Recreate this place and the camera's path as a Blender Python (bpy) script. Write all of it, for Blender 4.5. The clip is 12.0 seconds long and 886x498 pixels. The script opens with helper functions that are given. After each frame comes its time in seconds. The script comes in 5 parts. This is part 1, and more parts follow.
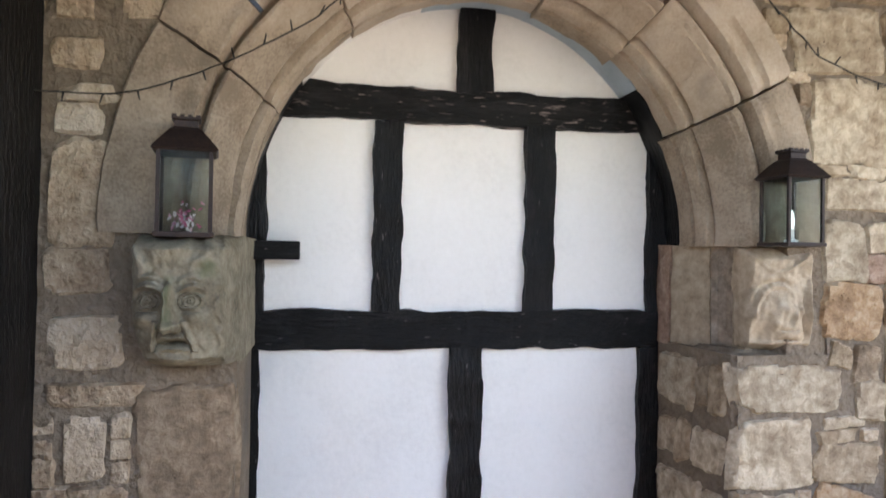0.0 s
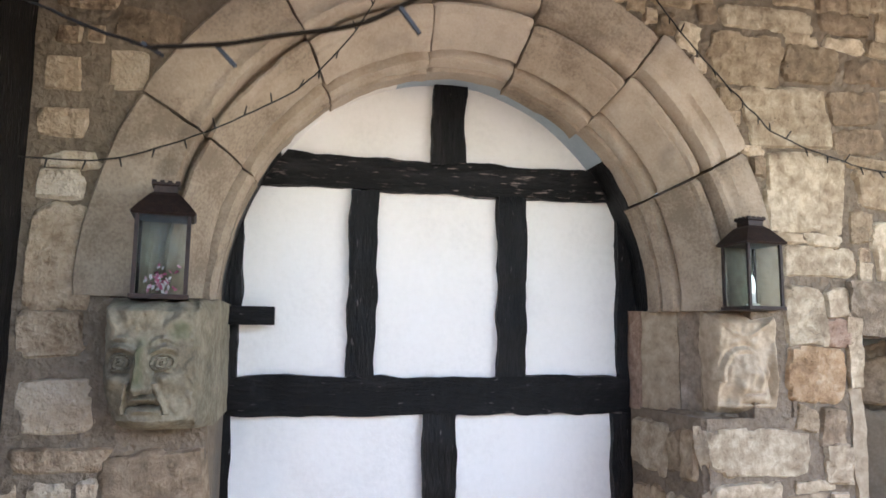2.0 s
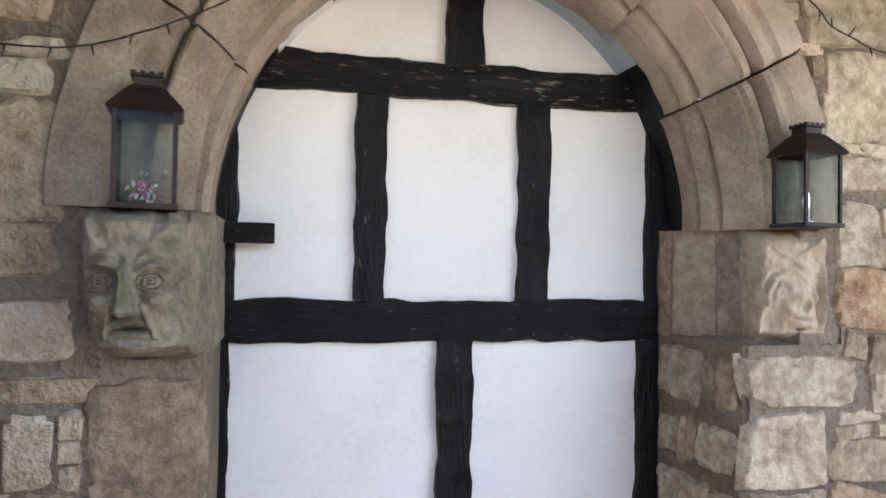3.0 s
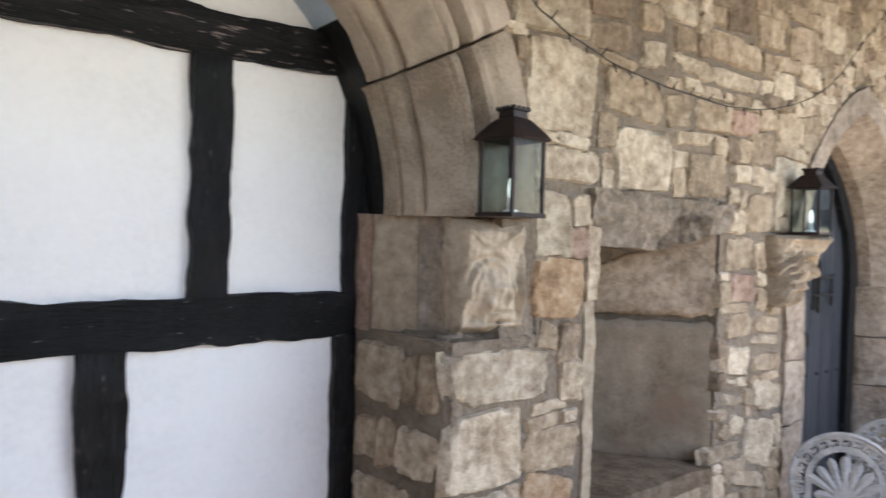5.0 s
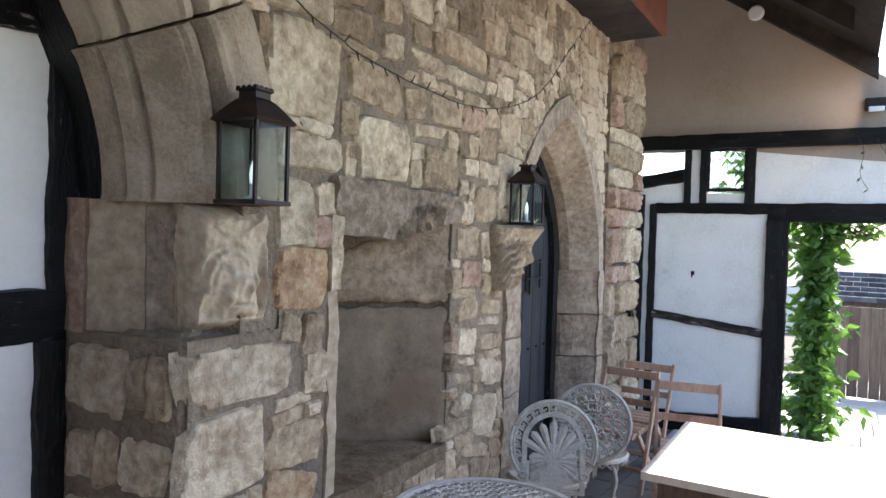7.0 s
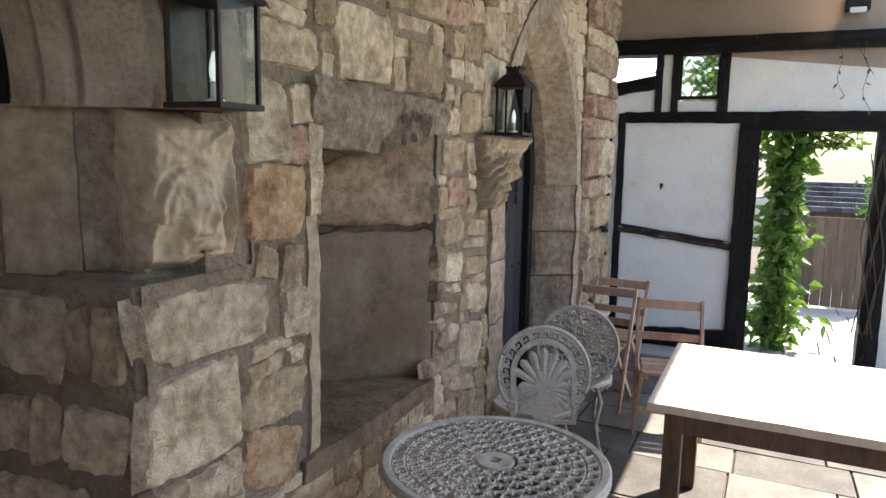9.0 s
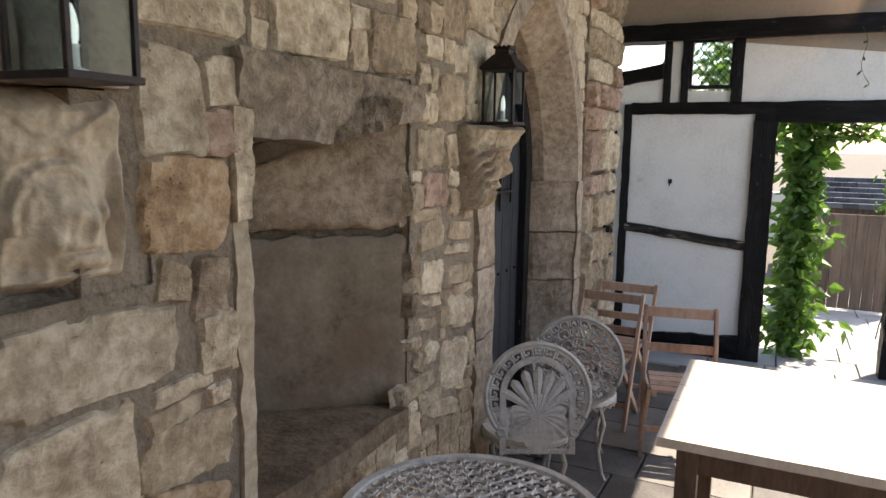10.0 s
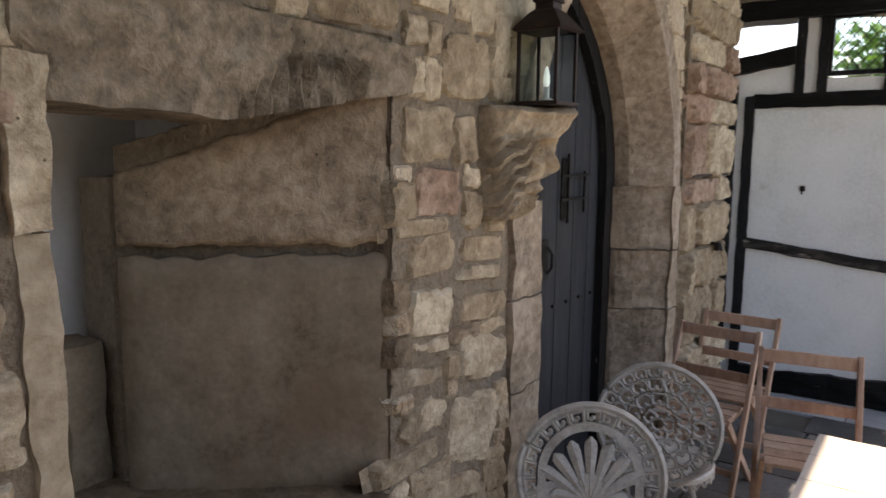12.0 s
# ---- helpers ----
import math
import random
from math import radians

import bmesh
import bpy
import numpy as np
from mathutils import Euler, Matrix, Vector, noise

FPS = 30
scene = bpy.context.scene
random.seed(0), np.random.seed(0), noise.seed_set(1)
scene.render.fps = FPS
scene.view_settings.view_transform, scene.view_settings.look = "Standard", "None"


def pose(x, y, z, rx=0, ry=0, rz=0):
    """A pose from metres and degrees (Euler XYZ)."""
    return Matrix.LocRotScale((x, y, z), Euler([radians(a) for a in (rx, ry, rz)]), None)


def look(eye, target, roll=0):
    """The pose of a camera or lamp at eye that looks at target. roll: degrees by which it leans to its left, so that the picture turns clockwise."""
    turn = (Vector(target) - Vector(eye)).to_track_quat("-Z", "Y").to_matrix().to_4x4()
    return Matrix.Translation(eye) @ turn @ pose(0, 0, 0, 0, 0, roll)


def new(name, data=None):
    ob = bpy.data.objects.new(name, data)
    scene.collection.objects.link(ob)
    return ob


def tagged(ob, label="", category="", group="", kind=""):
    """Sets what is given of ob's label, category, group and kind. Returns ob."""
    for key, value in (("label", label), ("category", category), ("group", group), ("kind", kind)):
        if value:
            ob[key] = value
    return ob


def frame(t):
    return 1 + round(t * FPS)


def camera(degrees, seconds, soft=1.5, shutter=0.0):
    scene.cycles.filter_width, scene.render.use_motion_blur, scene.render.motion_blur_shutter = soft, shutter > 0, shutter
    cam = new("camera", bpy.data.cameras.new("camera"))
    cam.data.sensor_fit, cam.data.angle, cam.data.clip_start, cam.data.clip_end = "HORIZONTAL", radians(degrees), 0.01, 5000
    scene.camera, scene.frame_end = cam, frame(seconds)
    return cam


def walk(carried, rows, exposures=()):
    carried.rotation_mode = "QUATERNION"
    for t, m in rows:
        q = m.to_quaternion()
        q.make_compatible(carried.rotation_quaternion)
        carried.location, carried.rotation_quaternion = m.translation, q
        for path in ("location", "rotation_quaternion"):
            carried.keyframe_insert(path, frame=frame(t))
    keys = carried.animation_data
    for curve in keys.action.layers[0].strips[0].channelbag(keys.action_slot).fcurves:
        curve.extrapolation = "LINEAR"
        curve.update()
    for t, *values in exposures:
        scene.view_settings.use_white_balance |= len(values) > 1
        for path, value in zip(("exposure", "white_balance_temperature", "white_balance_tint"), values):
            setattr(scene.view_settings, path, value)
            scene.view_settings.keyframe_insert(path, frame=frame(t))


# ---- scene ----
cam = camera(65.1, 12.0, shutter=0.4)
PATH = [
    (0, (0.546, -0.06, 1.758), (0.894, 1.909, 1.783), 0.9),
    (0.5, (0.535, -0.117, 1.772), (0.901, 1.843, 1.924), 0.8),
    (1, (0.536, -0.113, 1.783), (0.928, 1.836, 2.009), 0.7),
    (1.5, (0.555, -0.161, 1.773), (0.952, 1.783, 2.028), 0.7),
    (2, (0.561, -0.118, 1.716), (0.96, 1.827, 1.959), 0.8),
    (2.5, (0.527, -0.018, 1.679), (0.932, 1.937, 1.804), 1.0),
    (2.7, (0.518, 0.056, 1.67), (0.925, 2.012, 1.755), 1.0),
    (4.3, (0.594, 0.46, 1.741), (1.453, 2.266, 1.697), 1.3),
    (4.5, (0.612, 0.484, 1.727), (1.577, 2.235, 1.703), 1.3),
    (5, (0.691, 0.548, 1.753), (1.915, 2.13, 1.716), 1.5),
    (5.5, (0.728, 0.634, 1.777), (2.209, 1.977, 1.739), 1.6),
    (6, (0.756, 0.668, 1.796), (2.417, 1.782, 1.765), 1.8),
    (6.5, (0.721, 0.652, 1.782), (2.444, 1.668, 1.754), 1.7),
    (7, (0.704, 0.624, 1.754), (2.432, 1.63, 1.705), 1.7),
    (7.5, (0.723, 0.621, 1.741), (2.453, 1.62, 1.651), 1.7),
    (7.7, (0.733, 0.624, 1.718), (2.463, 1.622, 1.613), 1.4),
    (9.3, (1.061, 1.005, 1.743), (2.854, 1.836, 1.438), 1.1),
    (9.5, (1.151, 0.989, 1.739), (2.94, 1.831, 1.438), 1.0),
    (10, (1.369, 1.046, 1.725), (3.15, 1.906, 1.424), 0.9),
    (10.5, (1.546, 1.109, 1.73), (3.322, 1.98, 1.431), 0.8),
    (11, (1.74, 1.096, 1.702), (3.493, 2.017, 1.42), 0.7),
    (11.5, (1.983, 1.04, 1.692), (3.668, 2.083, 1.424), 0.5),
    (12, (2.185, 1.092, 1.658), (3.793, 2.249, 1.384), 0.5),
]
EXPOSURES = [(0, 2.77, 6900, 16), (1.5, 2.97, 6750, 16), (2.7, 2.84, 6800, 16), (4.5, 2.7, 6930, 16), (5, 2.72, 6850, 15), (5.5, 3.05, 6580, 13), (6, 2.4, 6550, 14), (6.5, 2.3, 6450, 13), (7.5, 2.25, 6350, 12), (9.5, 1.88, 7600, 14), (12, 1.6, 7750, 17)]
walk(cam, [(t, look(eye, target, roll)) for t, eye, target, roll in PATH], EXPOSURES)
SKY_STRENGTH, SUN_STRENGTH = 0.15, 5.0

# ---- world, sun, exposure ----
world = bpy.data.worlds.new("world")
scene.world = world
world.use_nodes = True
SUN_TO = Vector((0.45, -0.285, 0.85)).normalized()      # from the place to the sun
sky = world.node_tree.nodes.new("ShaderNodeTexSky")
sky.sky_type, sky.sun_disc = "NISHITA", False
sky.sun_elevation = math.asin(SUN_TO.z)
sky.sun_rotation = math.atan2(SUN_TO.x, SUN_TO.y)
back = world.node_tree.nodes["Background"]
back.inputs["Strength"].default_value = SKY_STRENGTH
world.node_tree.links.new(sky.outputs[0], back.inputs[0])
sun = new("sun", bpy.data.lights.new("sun", "SUN"))
sun.data.energy, sun.data.angle, sun.data.color = SUN_STRENGTH, radians(0.5), (1.0, 0.95, 0.87)
sun.matrix_world = look((0, 0, 0), -SUN_TO)


# ---- materials ----
def nodes(mat):
    return mat.node_tree.nodes, mat.node_tree.links


def surface(name, colours, rough=0.8, scale=6.0, grain=60.0, bump=0.3, dist=0.01, metal=0.0, vary="", stretch=(1, 1, 1), spec=0.4, spread=0.5, pits=0.0, stain=None, mid=0.0):
    """Procedural paint, stone, wood or iron: colours ramped by noise at two scales, with a fine relief. vary: "object" or "island" shifts pieces among the colours."""
    m = bpy.data.materials.new(name)
    m.use_nodes = True
    n, l = nodes(m)
    b = n["Principled BSDF"]
    b.inputs["Roughness"].default_value, b.inputs["Metallic"].default_value = rough, metal
    b.inputs["Specular IOR Level"].default_value = spec
    co = n.new("ShaderNodeTexCoord")
    mp = n.new("ShaderNodeMapping")
    mp.inputs["Scale"].default_value = stretch
    geo = n.new("ShaderNodeNewGeometry")
    l.new(geo.outputs["Position"], mp.inputs[0])
    big = n.new("ShaderNodeTexNoise")
    big.inputs["Scale"].default_value, big.inputs["Detail"].default_value, big.inputs["Roughness"].default_value = scale, 6, 0.62
    fine = n.new("ShaderNodeTexNoise")
    fine.inputs["Scale"].default_value, fine.inputs["Detail"].default_value, fine.inputs["Roughness"].default_value = grain, 4, 0.6
    for t in (big, fine):
        l.new(mp.outputs[0], t.inputs["Vector"])
    mix = n.new("ShaderNodeMath")
    mix.operation = "MULTIPLY_ADD"
    mix.inputs[1].default_value = 0.35
    l.new(fine.outputs[0], mix.inputs[0])
    half = n.new("ShaderNodeMath")
    half.operation = "MULTIPLY"
    half.inputs[1].default_value = 0.65
    l.new(big.outputs[0], half.inputs[0])
    l.new(half.outputs[0], mix.inputs[2])
    value = height = mix.outputs[0]
    if mid:
        chip = n.new("ShaderNodeTexNoise")
        chip.inputs["Scale"].default_value, chip.inputs["Detail"].default_value, chip.inputs["Roughness"].default_value, chip.inputs["Distortion"].default_value = mid, 4, 0.55, 0.0
        l.new(mp.outputs[0], chip.inputs["Vector"])
        both = n.new("ShaderNodeMath")
        both.operation = "MULTIPLY_ADD"
        both.inputs[1].default_value = 0.30
        l.new(chip.outputs[0], both.inputs[0])
        rest_of = n.new("ShaderNodeMath")
        rest_of.operation = "MULTIPLY"
        rest_of.inputs[1].default_value = 0.70
        l.new(value, rest_of.inputs[0])
        l.new(rest_of.outputs[0], both.inputs[2])
        value = both.outputs[0]
        lump = n.new("ShaderNodeMath")
        lump.operation = "MULTIPLY_ADD"
        lump.inputs[1].default_value = 0.16
        l.new(fine.outputs[0], lump.inputs[0])
        l.new(chip.outputs[0], lump.inputs[2])
        height = lump.outputs[0]
    if vary:
        src = n.new("ShaderNodeObjectInfo").outputs["Random"] if vary == "object" else geo.outputs["Random Per Island"]
        sh = n.new("ShaderNodeMath")
        sh.operation = "MULTIPLY_ADD"
        sh.inputs[1].default_value = spread
        l.new(src, sh.inputs[0])
        off = n.new("ShaderNodeMath")
        off.operation = "SUBTRACT"
        off.inputs[1].default_value = spread / 2
        l.new(value, off.inputs[0])
        l.new(off.outputs[0], sh.inputs[2])
        value = sh.outputs[0]
    ramp = n.new("ShaderNodeValToRGB")
    l.new(value, ramp.inputs[0])
    els = ramp.color_ramp.elements
    while len(els) < len(colours):
        els.new(0.5)
    for i, c in enumerate(colours):
        els[i].position = 0.34 + 0.32 * i / max(1, len(colours) - 1)
        els[i].color = (*c, 1)
    colour = ramp.outputs[0]
    if stain:
        sn = n.new("ShaderNodeTexNoise")
        sn.inputs["Scale"].default_value, sn.inputs["Detail"].default_value = stain[1], 7
        l.new(mp.outputs[0], sn.inputs["Vector"])
        sr = n.new("ShaderNodeValToRGB")
        sr.color_ramp.elements[0].position, sr.color_ramp.elements[1].position = stain[2], stain[2] + 0.12
        l.new(sn.outputs[0], sr.inputs[0])
        mx = n.new("ShaderNodeMixRGB")
        mx.inputs[2].default_value = (*stain[0], 1)
        l.new(sr.outputs[0], mx.inputs[0])
        l.new(colour, mx.inputs[1])
        colour = mx.outputs[0]
    l.new(colour, b.inputs["Base Color"])
    bp = n.new("ShaderNodeBump")
    bp.inputs["Strength"].default_value, bp.inputs["Distance"].default_value = bump, dist
    if pits:
        vo = n.new("ShaderNodeTexVoronoi")
        vo.inputs["Scale"].default_value = pits
        l.new(mp.outputs[0], vo.inputs["Vector"])
        pr = n.new("ShaderNodeMapRange")
        pr.inputs[2].default_value = 0.35
        l.new(vo.outputs["Distance"], pr.inputs[0])
        ad = n.new("ShaderNodeMath")
        ad.operation = "ADD"
        l.new(height, ad.inputs[0])
        l.new(pr.outputs[0], ad.inputs[1])
        height = ad.outputs[0]
    l.new(height, bp.inputs["Height"])
    l.new(bp.outputs[0], b.inputs["Normal"])
    return m


def rubble(name, dark, body, pale, scale=5.0, depth=0.02):
    """Broken limestone or sandstone: soft patches, pale flaked faces, scattered dark pits."""
    m = bpy.data.materials.new(name)
    m.use_nodes = True
    n, l = nodes(m)
    b = n["Principled BSDF"]
    b.inputs["Roughness"].default_value, b.inputs["Specular IOR Level"].default_value = 0.93, 0.18
    geo, info = n.new("ShaderNodeNewGeometry"), n.new("ShaderNodeObjectInfo")
    place = n.new("ShaderNodeVectorMath")
    place.operation = "MULTIPLY_ADD"
    l.new(info.outputs["Random"], place.inputs[0])
    place.inputs[1].default_value = (31.0, 17.0, 23.0)
    l.new(geo.outputs["Position"], place.inputs[2])

    def cloud(size, detail, rough, twist=0.0):
        t = n.new("ShaderNodeTexNoise")
        for key, value in (("Scale", size), ("Detail", detail), ("Roughness", rough), ("Distortion", twist)):
            t.inputs[key].default_value = value
        l.new(place.outputs[0], t.inputs["Vector"])
        return t.outputs[0]

    def sum_of(a, fa, c, fc):
        first, both = n.new("ShaderNodeMath"), n.new("ShaderNodeMath")
        first.operation, both.operation = "MULTIPLY", "MULTIPLY_ADD"
        first.inputs[1].default_value, both.inputs[1].default_value = fa, fc
        l.new(a, first.inputs[0])
        l.new(c, both.inputs[0])
        l.new(first.outputs[0], both.inputs[2])
        return both.outputs[0]

    def steps(value, *stops):
        r = n.new("ShaderNodeValToRGB")
        l.new(value, r.inputs[0])
        while len(r.color_ramp.elements) < len(stops):
            r.color_ramp.elements.new(0.5)
        for e, (at, c) in zip(r.color_ramp.elements, stops):
            e.position, e.color = at, (*c, 1)
        return r.outputs[0]

    patch, flake, fine = cloud(scale, 5, 0.6, 0.5), cloud(24, 6, 0.66, 0.25), cloud(140, 3, 0.6)
    colour = steps(sum_of(patch, 0.45, flake, 0.55), (0.38, dark), (0.50, body), (0.60, pale))
    pit = n.new("ShaderNodeTexVoronoi")
    pit.inputs["Scale"].default_value = 34
    l.new(place.outputs[0], pit.inputs["Vector"])
    pits = steps(sum_of(pit.outputs["Distance"], 1.0, patch, 0.6), (0.29, (0, 0, 0)), (0.37, (1, 1, 1)))
    mix = n.new("ShaderNodeMixRGB")
    l.new(pits, mix.inputs[0])
    mix.inputs[1].default_value = (*(c * 0.45 for c in dark), 1)
    l.new(colour, mix.inputs[2])
    tint = n.new("ShaderNodeHueSaturation")
    value = n.new("ShaderNodeMapRange")
    value.inputs[3].default_value, value.inputs[4].default_value = 0.84, 1.12
    l.new(info.outputs["Random"], value.inputs[0])
    l.new(value.outputs[0], tint.inputs["Value"])
    l.new(mix.outputs[0], tint.inputs["Color"])
    l.new(tint.outputs[0], b.inputs["Base Color"])
    relief = sum_of(sum_of(flake, 1.0, fine, 0.16), 1.0, pits, 0.12)
    bp = n.new("ShaderNodeBump")
    bp.inputs["Strength"].default_value, bp.inputs["Distance"].default_value = 0.9, depth
    l.new(relief, bp.inputs["Height"])
    l.new(bp.outputs[0], b.inputs["Normal"])
    return m


def glass_material(name, tint=(0.9, 0.95, 0.95), rough=0.03):
    m = bpy.data.materials.new(name)
    m.use_nodes = True
    n, l = nodes(m)
    b = n["Principled BSDF"]
    b.inputs["Base Color"].default_value = (*tint, 1)
    b.inputs["Roughness"].default_value, b.inputs["IOR"].default_value = rough, 1.12
    b.inputs["Transmission Weight"].default_value = 1.0
    return m


STONES = [(0.200, 0.138, 0.090), (0.349, 0.255, 0.167), (0.469, 0.361, 0.247), (0.549, 0.441, 0.313), (0.618, 0.522, 0.397)]
M_STONE_FAR = surface("rubble_stone_small", STONES, 0.92, 3.5, 70, 1.0, 0.042, vary="island", spread=0.2, spec=0.2, mid=19)
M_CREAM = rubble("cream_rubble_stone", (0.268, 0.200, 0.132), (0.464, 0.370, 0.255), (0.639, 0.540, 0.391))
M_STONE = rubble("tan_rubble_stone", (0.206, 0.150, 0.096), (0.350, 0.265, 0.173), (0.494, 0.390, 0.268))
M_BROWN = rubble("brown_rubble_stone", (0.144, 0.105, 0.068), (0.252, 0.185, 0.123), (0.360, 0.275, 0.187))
M_PINK = rubble("pink_rubble_stone", (0.227, 0.145, 0.100), (0.381, 0.255, 0.182), (0.515, 0.380, 0.282))
M_ORANGE = rubble("iron_stained_stone", (0.206, 0.125, 0.068), (0.412, 0.270, 0.155), (0.536, 0.410, 0.273))
M_SPRINGER = rubble("smooth_buff_sandstone", (0.275, 0.21, 0.14), (0.405, 0.318, 0.218), (0.51, 0.412, 0.292), 2.6, 0.006)
M_MORTAR = surface("lime_mortar", [(0.125, 0.095, 0.066), (0.19, 0.147, 0.104), (0.235, 0.186, 0.135), (0.29, 0.235, 0.175)], 0.95, 3, 80, 0.9, 0.03, spec=0.15, mid=30, stain=((0.15, 0.125, 0.10), 1.7, 0.60))
M_ASHLAR = surface("dressed_sandstone", [(0.219, 0.168, 0.119), (0.354, 0.278, 0.202), (0.439, 0.356, 0.269), (0.493, 0.418, 0.330)], 0.9, 2.6, 90, 0.8, 0.018, vary="object", spread=0.30, spec=0.2, mid=8, stain=((0.209, 0.180, 0.154), 2.4, 0.62))
M_JAMB = rubble("weathered_jamb_stone", (0.185, 0.142, 0.102), (0.32, 0.25, 0.183), (0.44, 0.355, 0.27), 3.5, 0.012)
M_CARVED = surface("weathered_carved_stone", [(0.169, 0.119, 0.075), (0.300, 0.224, 0.146), (0.419, 0.327, 0.220), (0.518, 0.419, 0.297)], 0.92, 6, 70, 1.0, 0.010, spec=0.2, mid=22)
M_GREEN = surface("algae_stone", [(0.091, 0.076, 0.051), (0.172, 0.147, 0.101), (0.260, 0.228, 0.160), (0.343, 0.298, 0.215)], 0.92, 6, 70, 0.9, 0.008, spec=0.2, mid=20, stain=((0.092, 0.106, 0.057), 5.0, 0.60))
M_SLAB = rubble("niche_slab_stone", (0.165, 0.12, 0.08), (0.30, 0.222, 0.15), (0.42, 0.325, 0.23), 3.0, 0.012)
M_SLAB_PALE = surface("grey_green_slab_stone", [(0.099, 0.073, 0.047), (0.190, 0.143, 0.096), (0.246, 0.192, 0.135), (0.313, 0.251, 0.180)], 0.9, 2.2, 60, 0.6, 0.008, mid=11, spec=0.2, stain=((0.196, 0.135, 0.089), 2.6, 0.56))
M_SILL = surface("dark_brown_sill_stone", [(0.065, 0.044, 0.027), (0.119, 0.083, 0.052), (0.190, 0.137, 0.087), (0.260, 0.195, 0.129)], 0.88, 5, 50, 1.0, 0.02, mid=16, spec=0.25)
M_LINTEL = rubble("dirty_lintel_stone", (0.115, 0.088, 0.06), (0.235, 0.182, 0.128), (0.36, 0.29, 0.212), 4.0, 0.022)
M_LIME = surface("white_limewash", [(0.76, 0.73, 0.68), (0.83, 0.80, 0.748), (0.865, 0.835, 0.785)], 0.75, 2.2, 40, 0.25, 0.01, spec=0.3, stain=((0.66, 0.655, 0.63), 1.6, 0.68))
M_LIME_OLD = surface("aged_limewash", [(0.66, 0.655, 0.62), (0.77, 0.765, 0.735), (0.82, 0.815, 0.79)], 0.85, 2.5, 40, 0.35, 0.012, spec=0.25, stain=((0.42, 0.39, 0.33), 2.4, 0.72))
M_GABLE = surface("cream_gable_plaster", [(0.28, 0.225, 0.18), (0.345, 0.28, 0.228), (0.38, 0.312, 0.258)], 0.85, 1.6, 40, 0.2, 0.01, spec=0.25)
M_BLUE = surface("blue_grey_limewash", [(0.33, 0.40, 0.45), (0.42, 0.49, 0.54)], 0.8, 6, 50, 0.3, 0.01)
GRAIN = [(0.0024, 0.0024, 0.0024), (0.005, 0.0047, 0.0047), (0.017, 0.0155, 0.0155)]
M_BLACK = surface("black_painted_oak", GRAIN, 0.5, 16, 90, 1.0, 0.03, stretch=(1, 1, 0.16), spec=0.22, stain=((0.24, 0.22, 0.21), 80, 0.67))
M_BLACK_ALONG = surface("black_painted_oak_rail", GRAIN, 0.5, 16, 90, 1.0, 0.03, stretch=(0.16, 1, 1), spec=0.22, stain=((0.24, 0.22, 0.21), 80, 0.67))
M_BLACK_CROSS = surface("black_painted_oak_beam", GRAIN, 0.5, 16, 90, 0.9, 0.02, stretch=(1, 0.16, 1), spec=0.18, stain=((0.20, 0.19, 0.18), 45, 0.70))
M_BLACK_WORN = surface("worn_black_oak", [(0.010, 0.009, 0.009), (0.02, 0.018, 0.017), (0.09, 0.075, 0.065)], 0.55, 14, 80, 1.0, 0.02, stretch=(0.5, 0.22, 1), spec=0.18, stain=((0.46, 0.38, 0.33), 26, 0.60))
M_BLACK_FLAKED = surface("flaked_black_oak", GRAIN, 0.48, 14, 80, 1.0, 0.03, stretch=(0.15, 1, 1), spec=0.22, stain=((0.30, 0.24, 0.21), 85, 0.615))
M_DARKWOOD = surface("dark_roof_timber", [(0.012, 0.009, 0.008), (0.03, 0.022, 0.018), (0.055, 0.04, 0.03)], 0.75, 6, 60, 0.6, 0.015, spec=0.3)
M_RED = surface("red_brown_beam", [(0.14, 0.045, 0.028), (0.24, 0.075, 0.04)], 0.7, 6, 60, 0.4, 0.01)
M_DOOR = surface("dark_blue_grey_door", [(0.010, 0.011, 0.014), (0.019, 0.021, 0.026), (0.034, 0.036, 0.041)], 0.6, 5, 60, 0.5, 0.01, stretch=(3, 3, 0.4))
M_IRON = surface("black_iron", [(0.012, 0.011, 0.010), (0.03, 0.026, 0.023)], 0.5, 20, 120, 0.4, 0.004, metal=0.6)
M_RUST = surface("rusty_lantern_iron", [(0.014, 0.010, 0.009), (0.028, 0.018, 0.015), (0.05, 0.028, 0.02)], 0.55, 18, 120, 0.4, 0.003, metal=0.4)
M_WHITEIRON = surface("white_painted_cast_iron", [(0.264, 0.244, 0.210), (0.432, 0.406, 0.360), (0.552, 0.522, 0.468)], 0.5, 14, 90, 0.4, 0.004, spec=0.4)
M_PINE = surface("worn_orange_pine", [(0.25, 0.145, 0.10), (0.39, 0.25, 0.175), (0.50, 0.35, 0.26)], 0.55, 9, 60, 0.3, 0.006, stretch=(1, 1, 0.3), vary="object", spread=0.2)
M_TABLE = surface("table_top_wood", [(0.45, 0.38, 0.31), (0.55, 0.48, 0.40), (0.63, 0.56, 0.48)], 0.38, 4, 50, 0.2, 0.005, stretch=(0.4, 3, 1), spec=0.5)
M_TABLELEG = surface("dark_table_wood", [(0.05, 0.03, 0.02), (0.10, 0.06, 0.04), (0.15, 0.095, 0.065)], 0.6, 8, 60, 0.3, 0.006, stretch=(2, 2, 0.4))
M_FLAG = surface("flagstone", [(0.23, 0.228, 0.222), (0.31, 0.308, 0.30), (0.38, 0.376, 0.365)], 0.75, 4, 60, 0.5, 0.01, vary="object", spread=0.25)
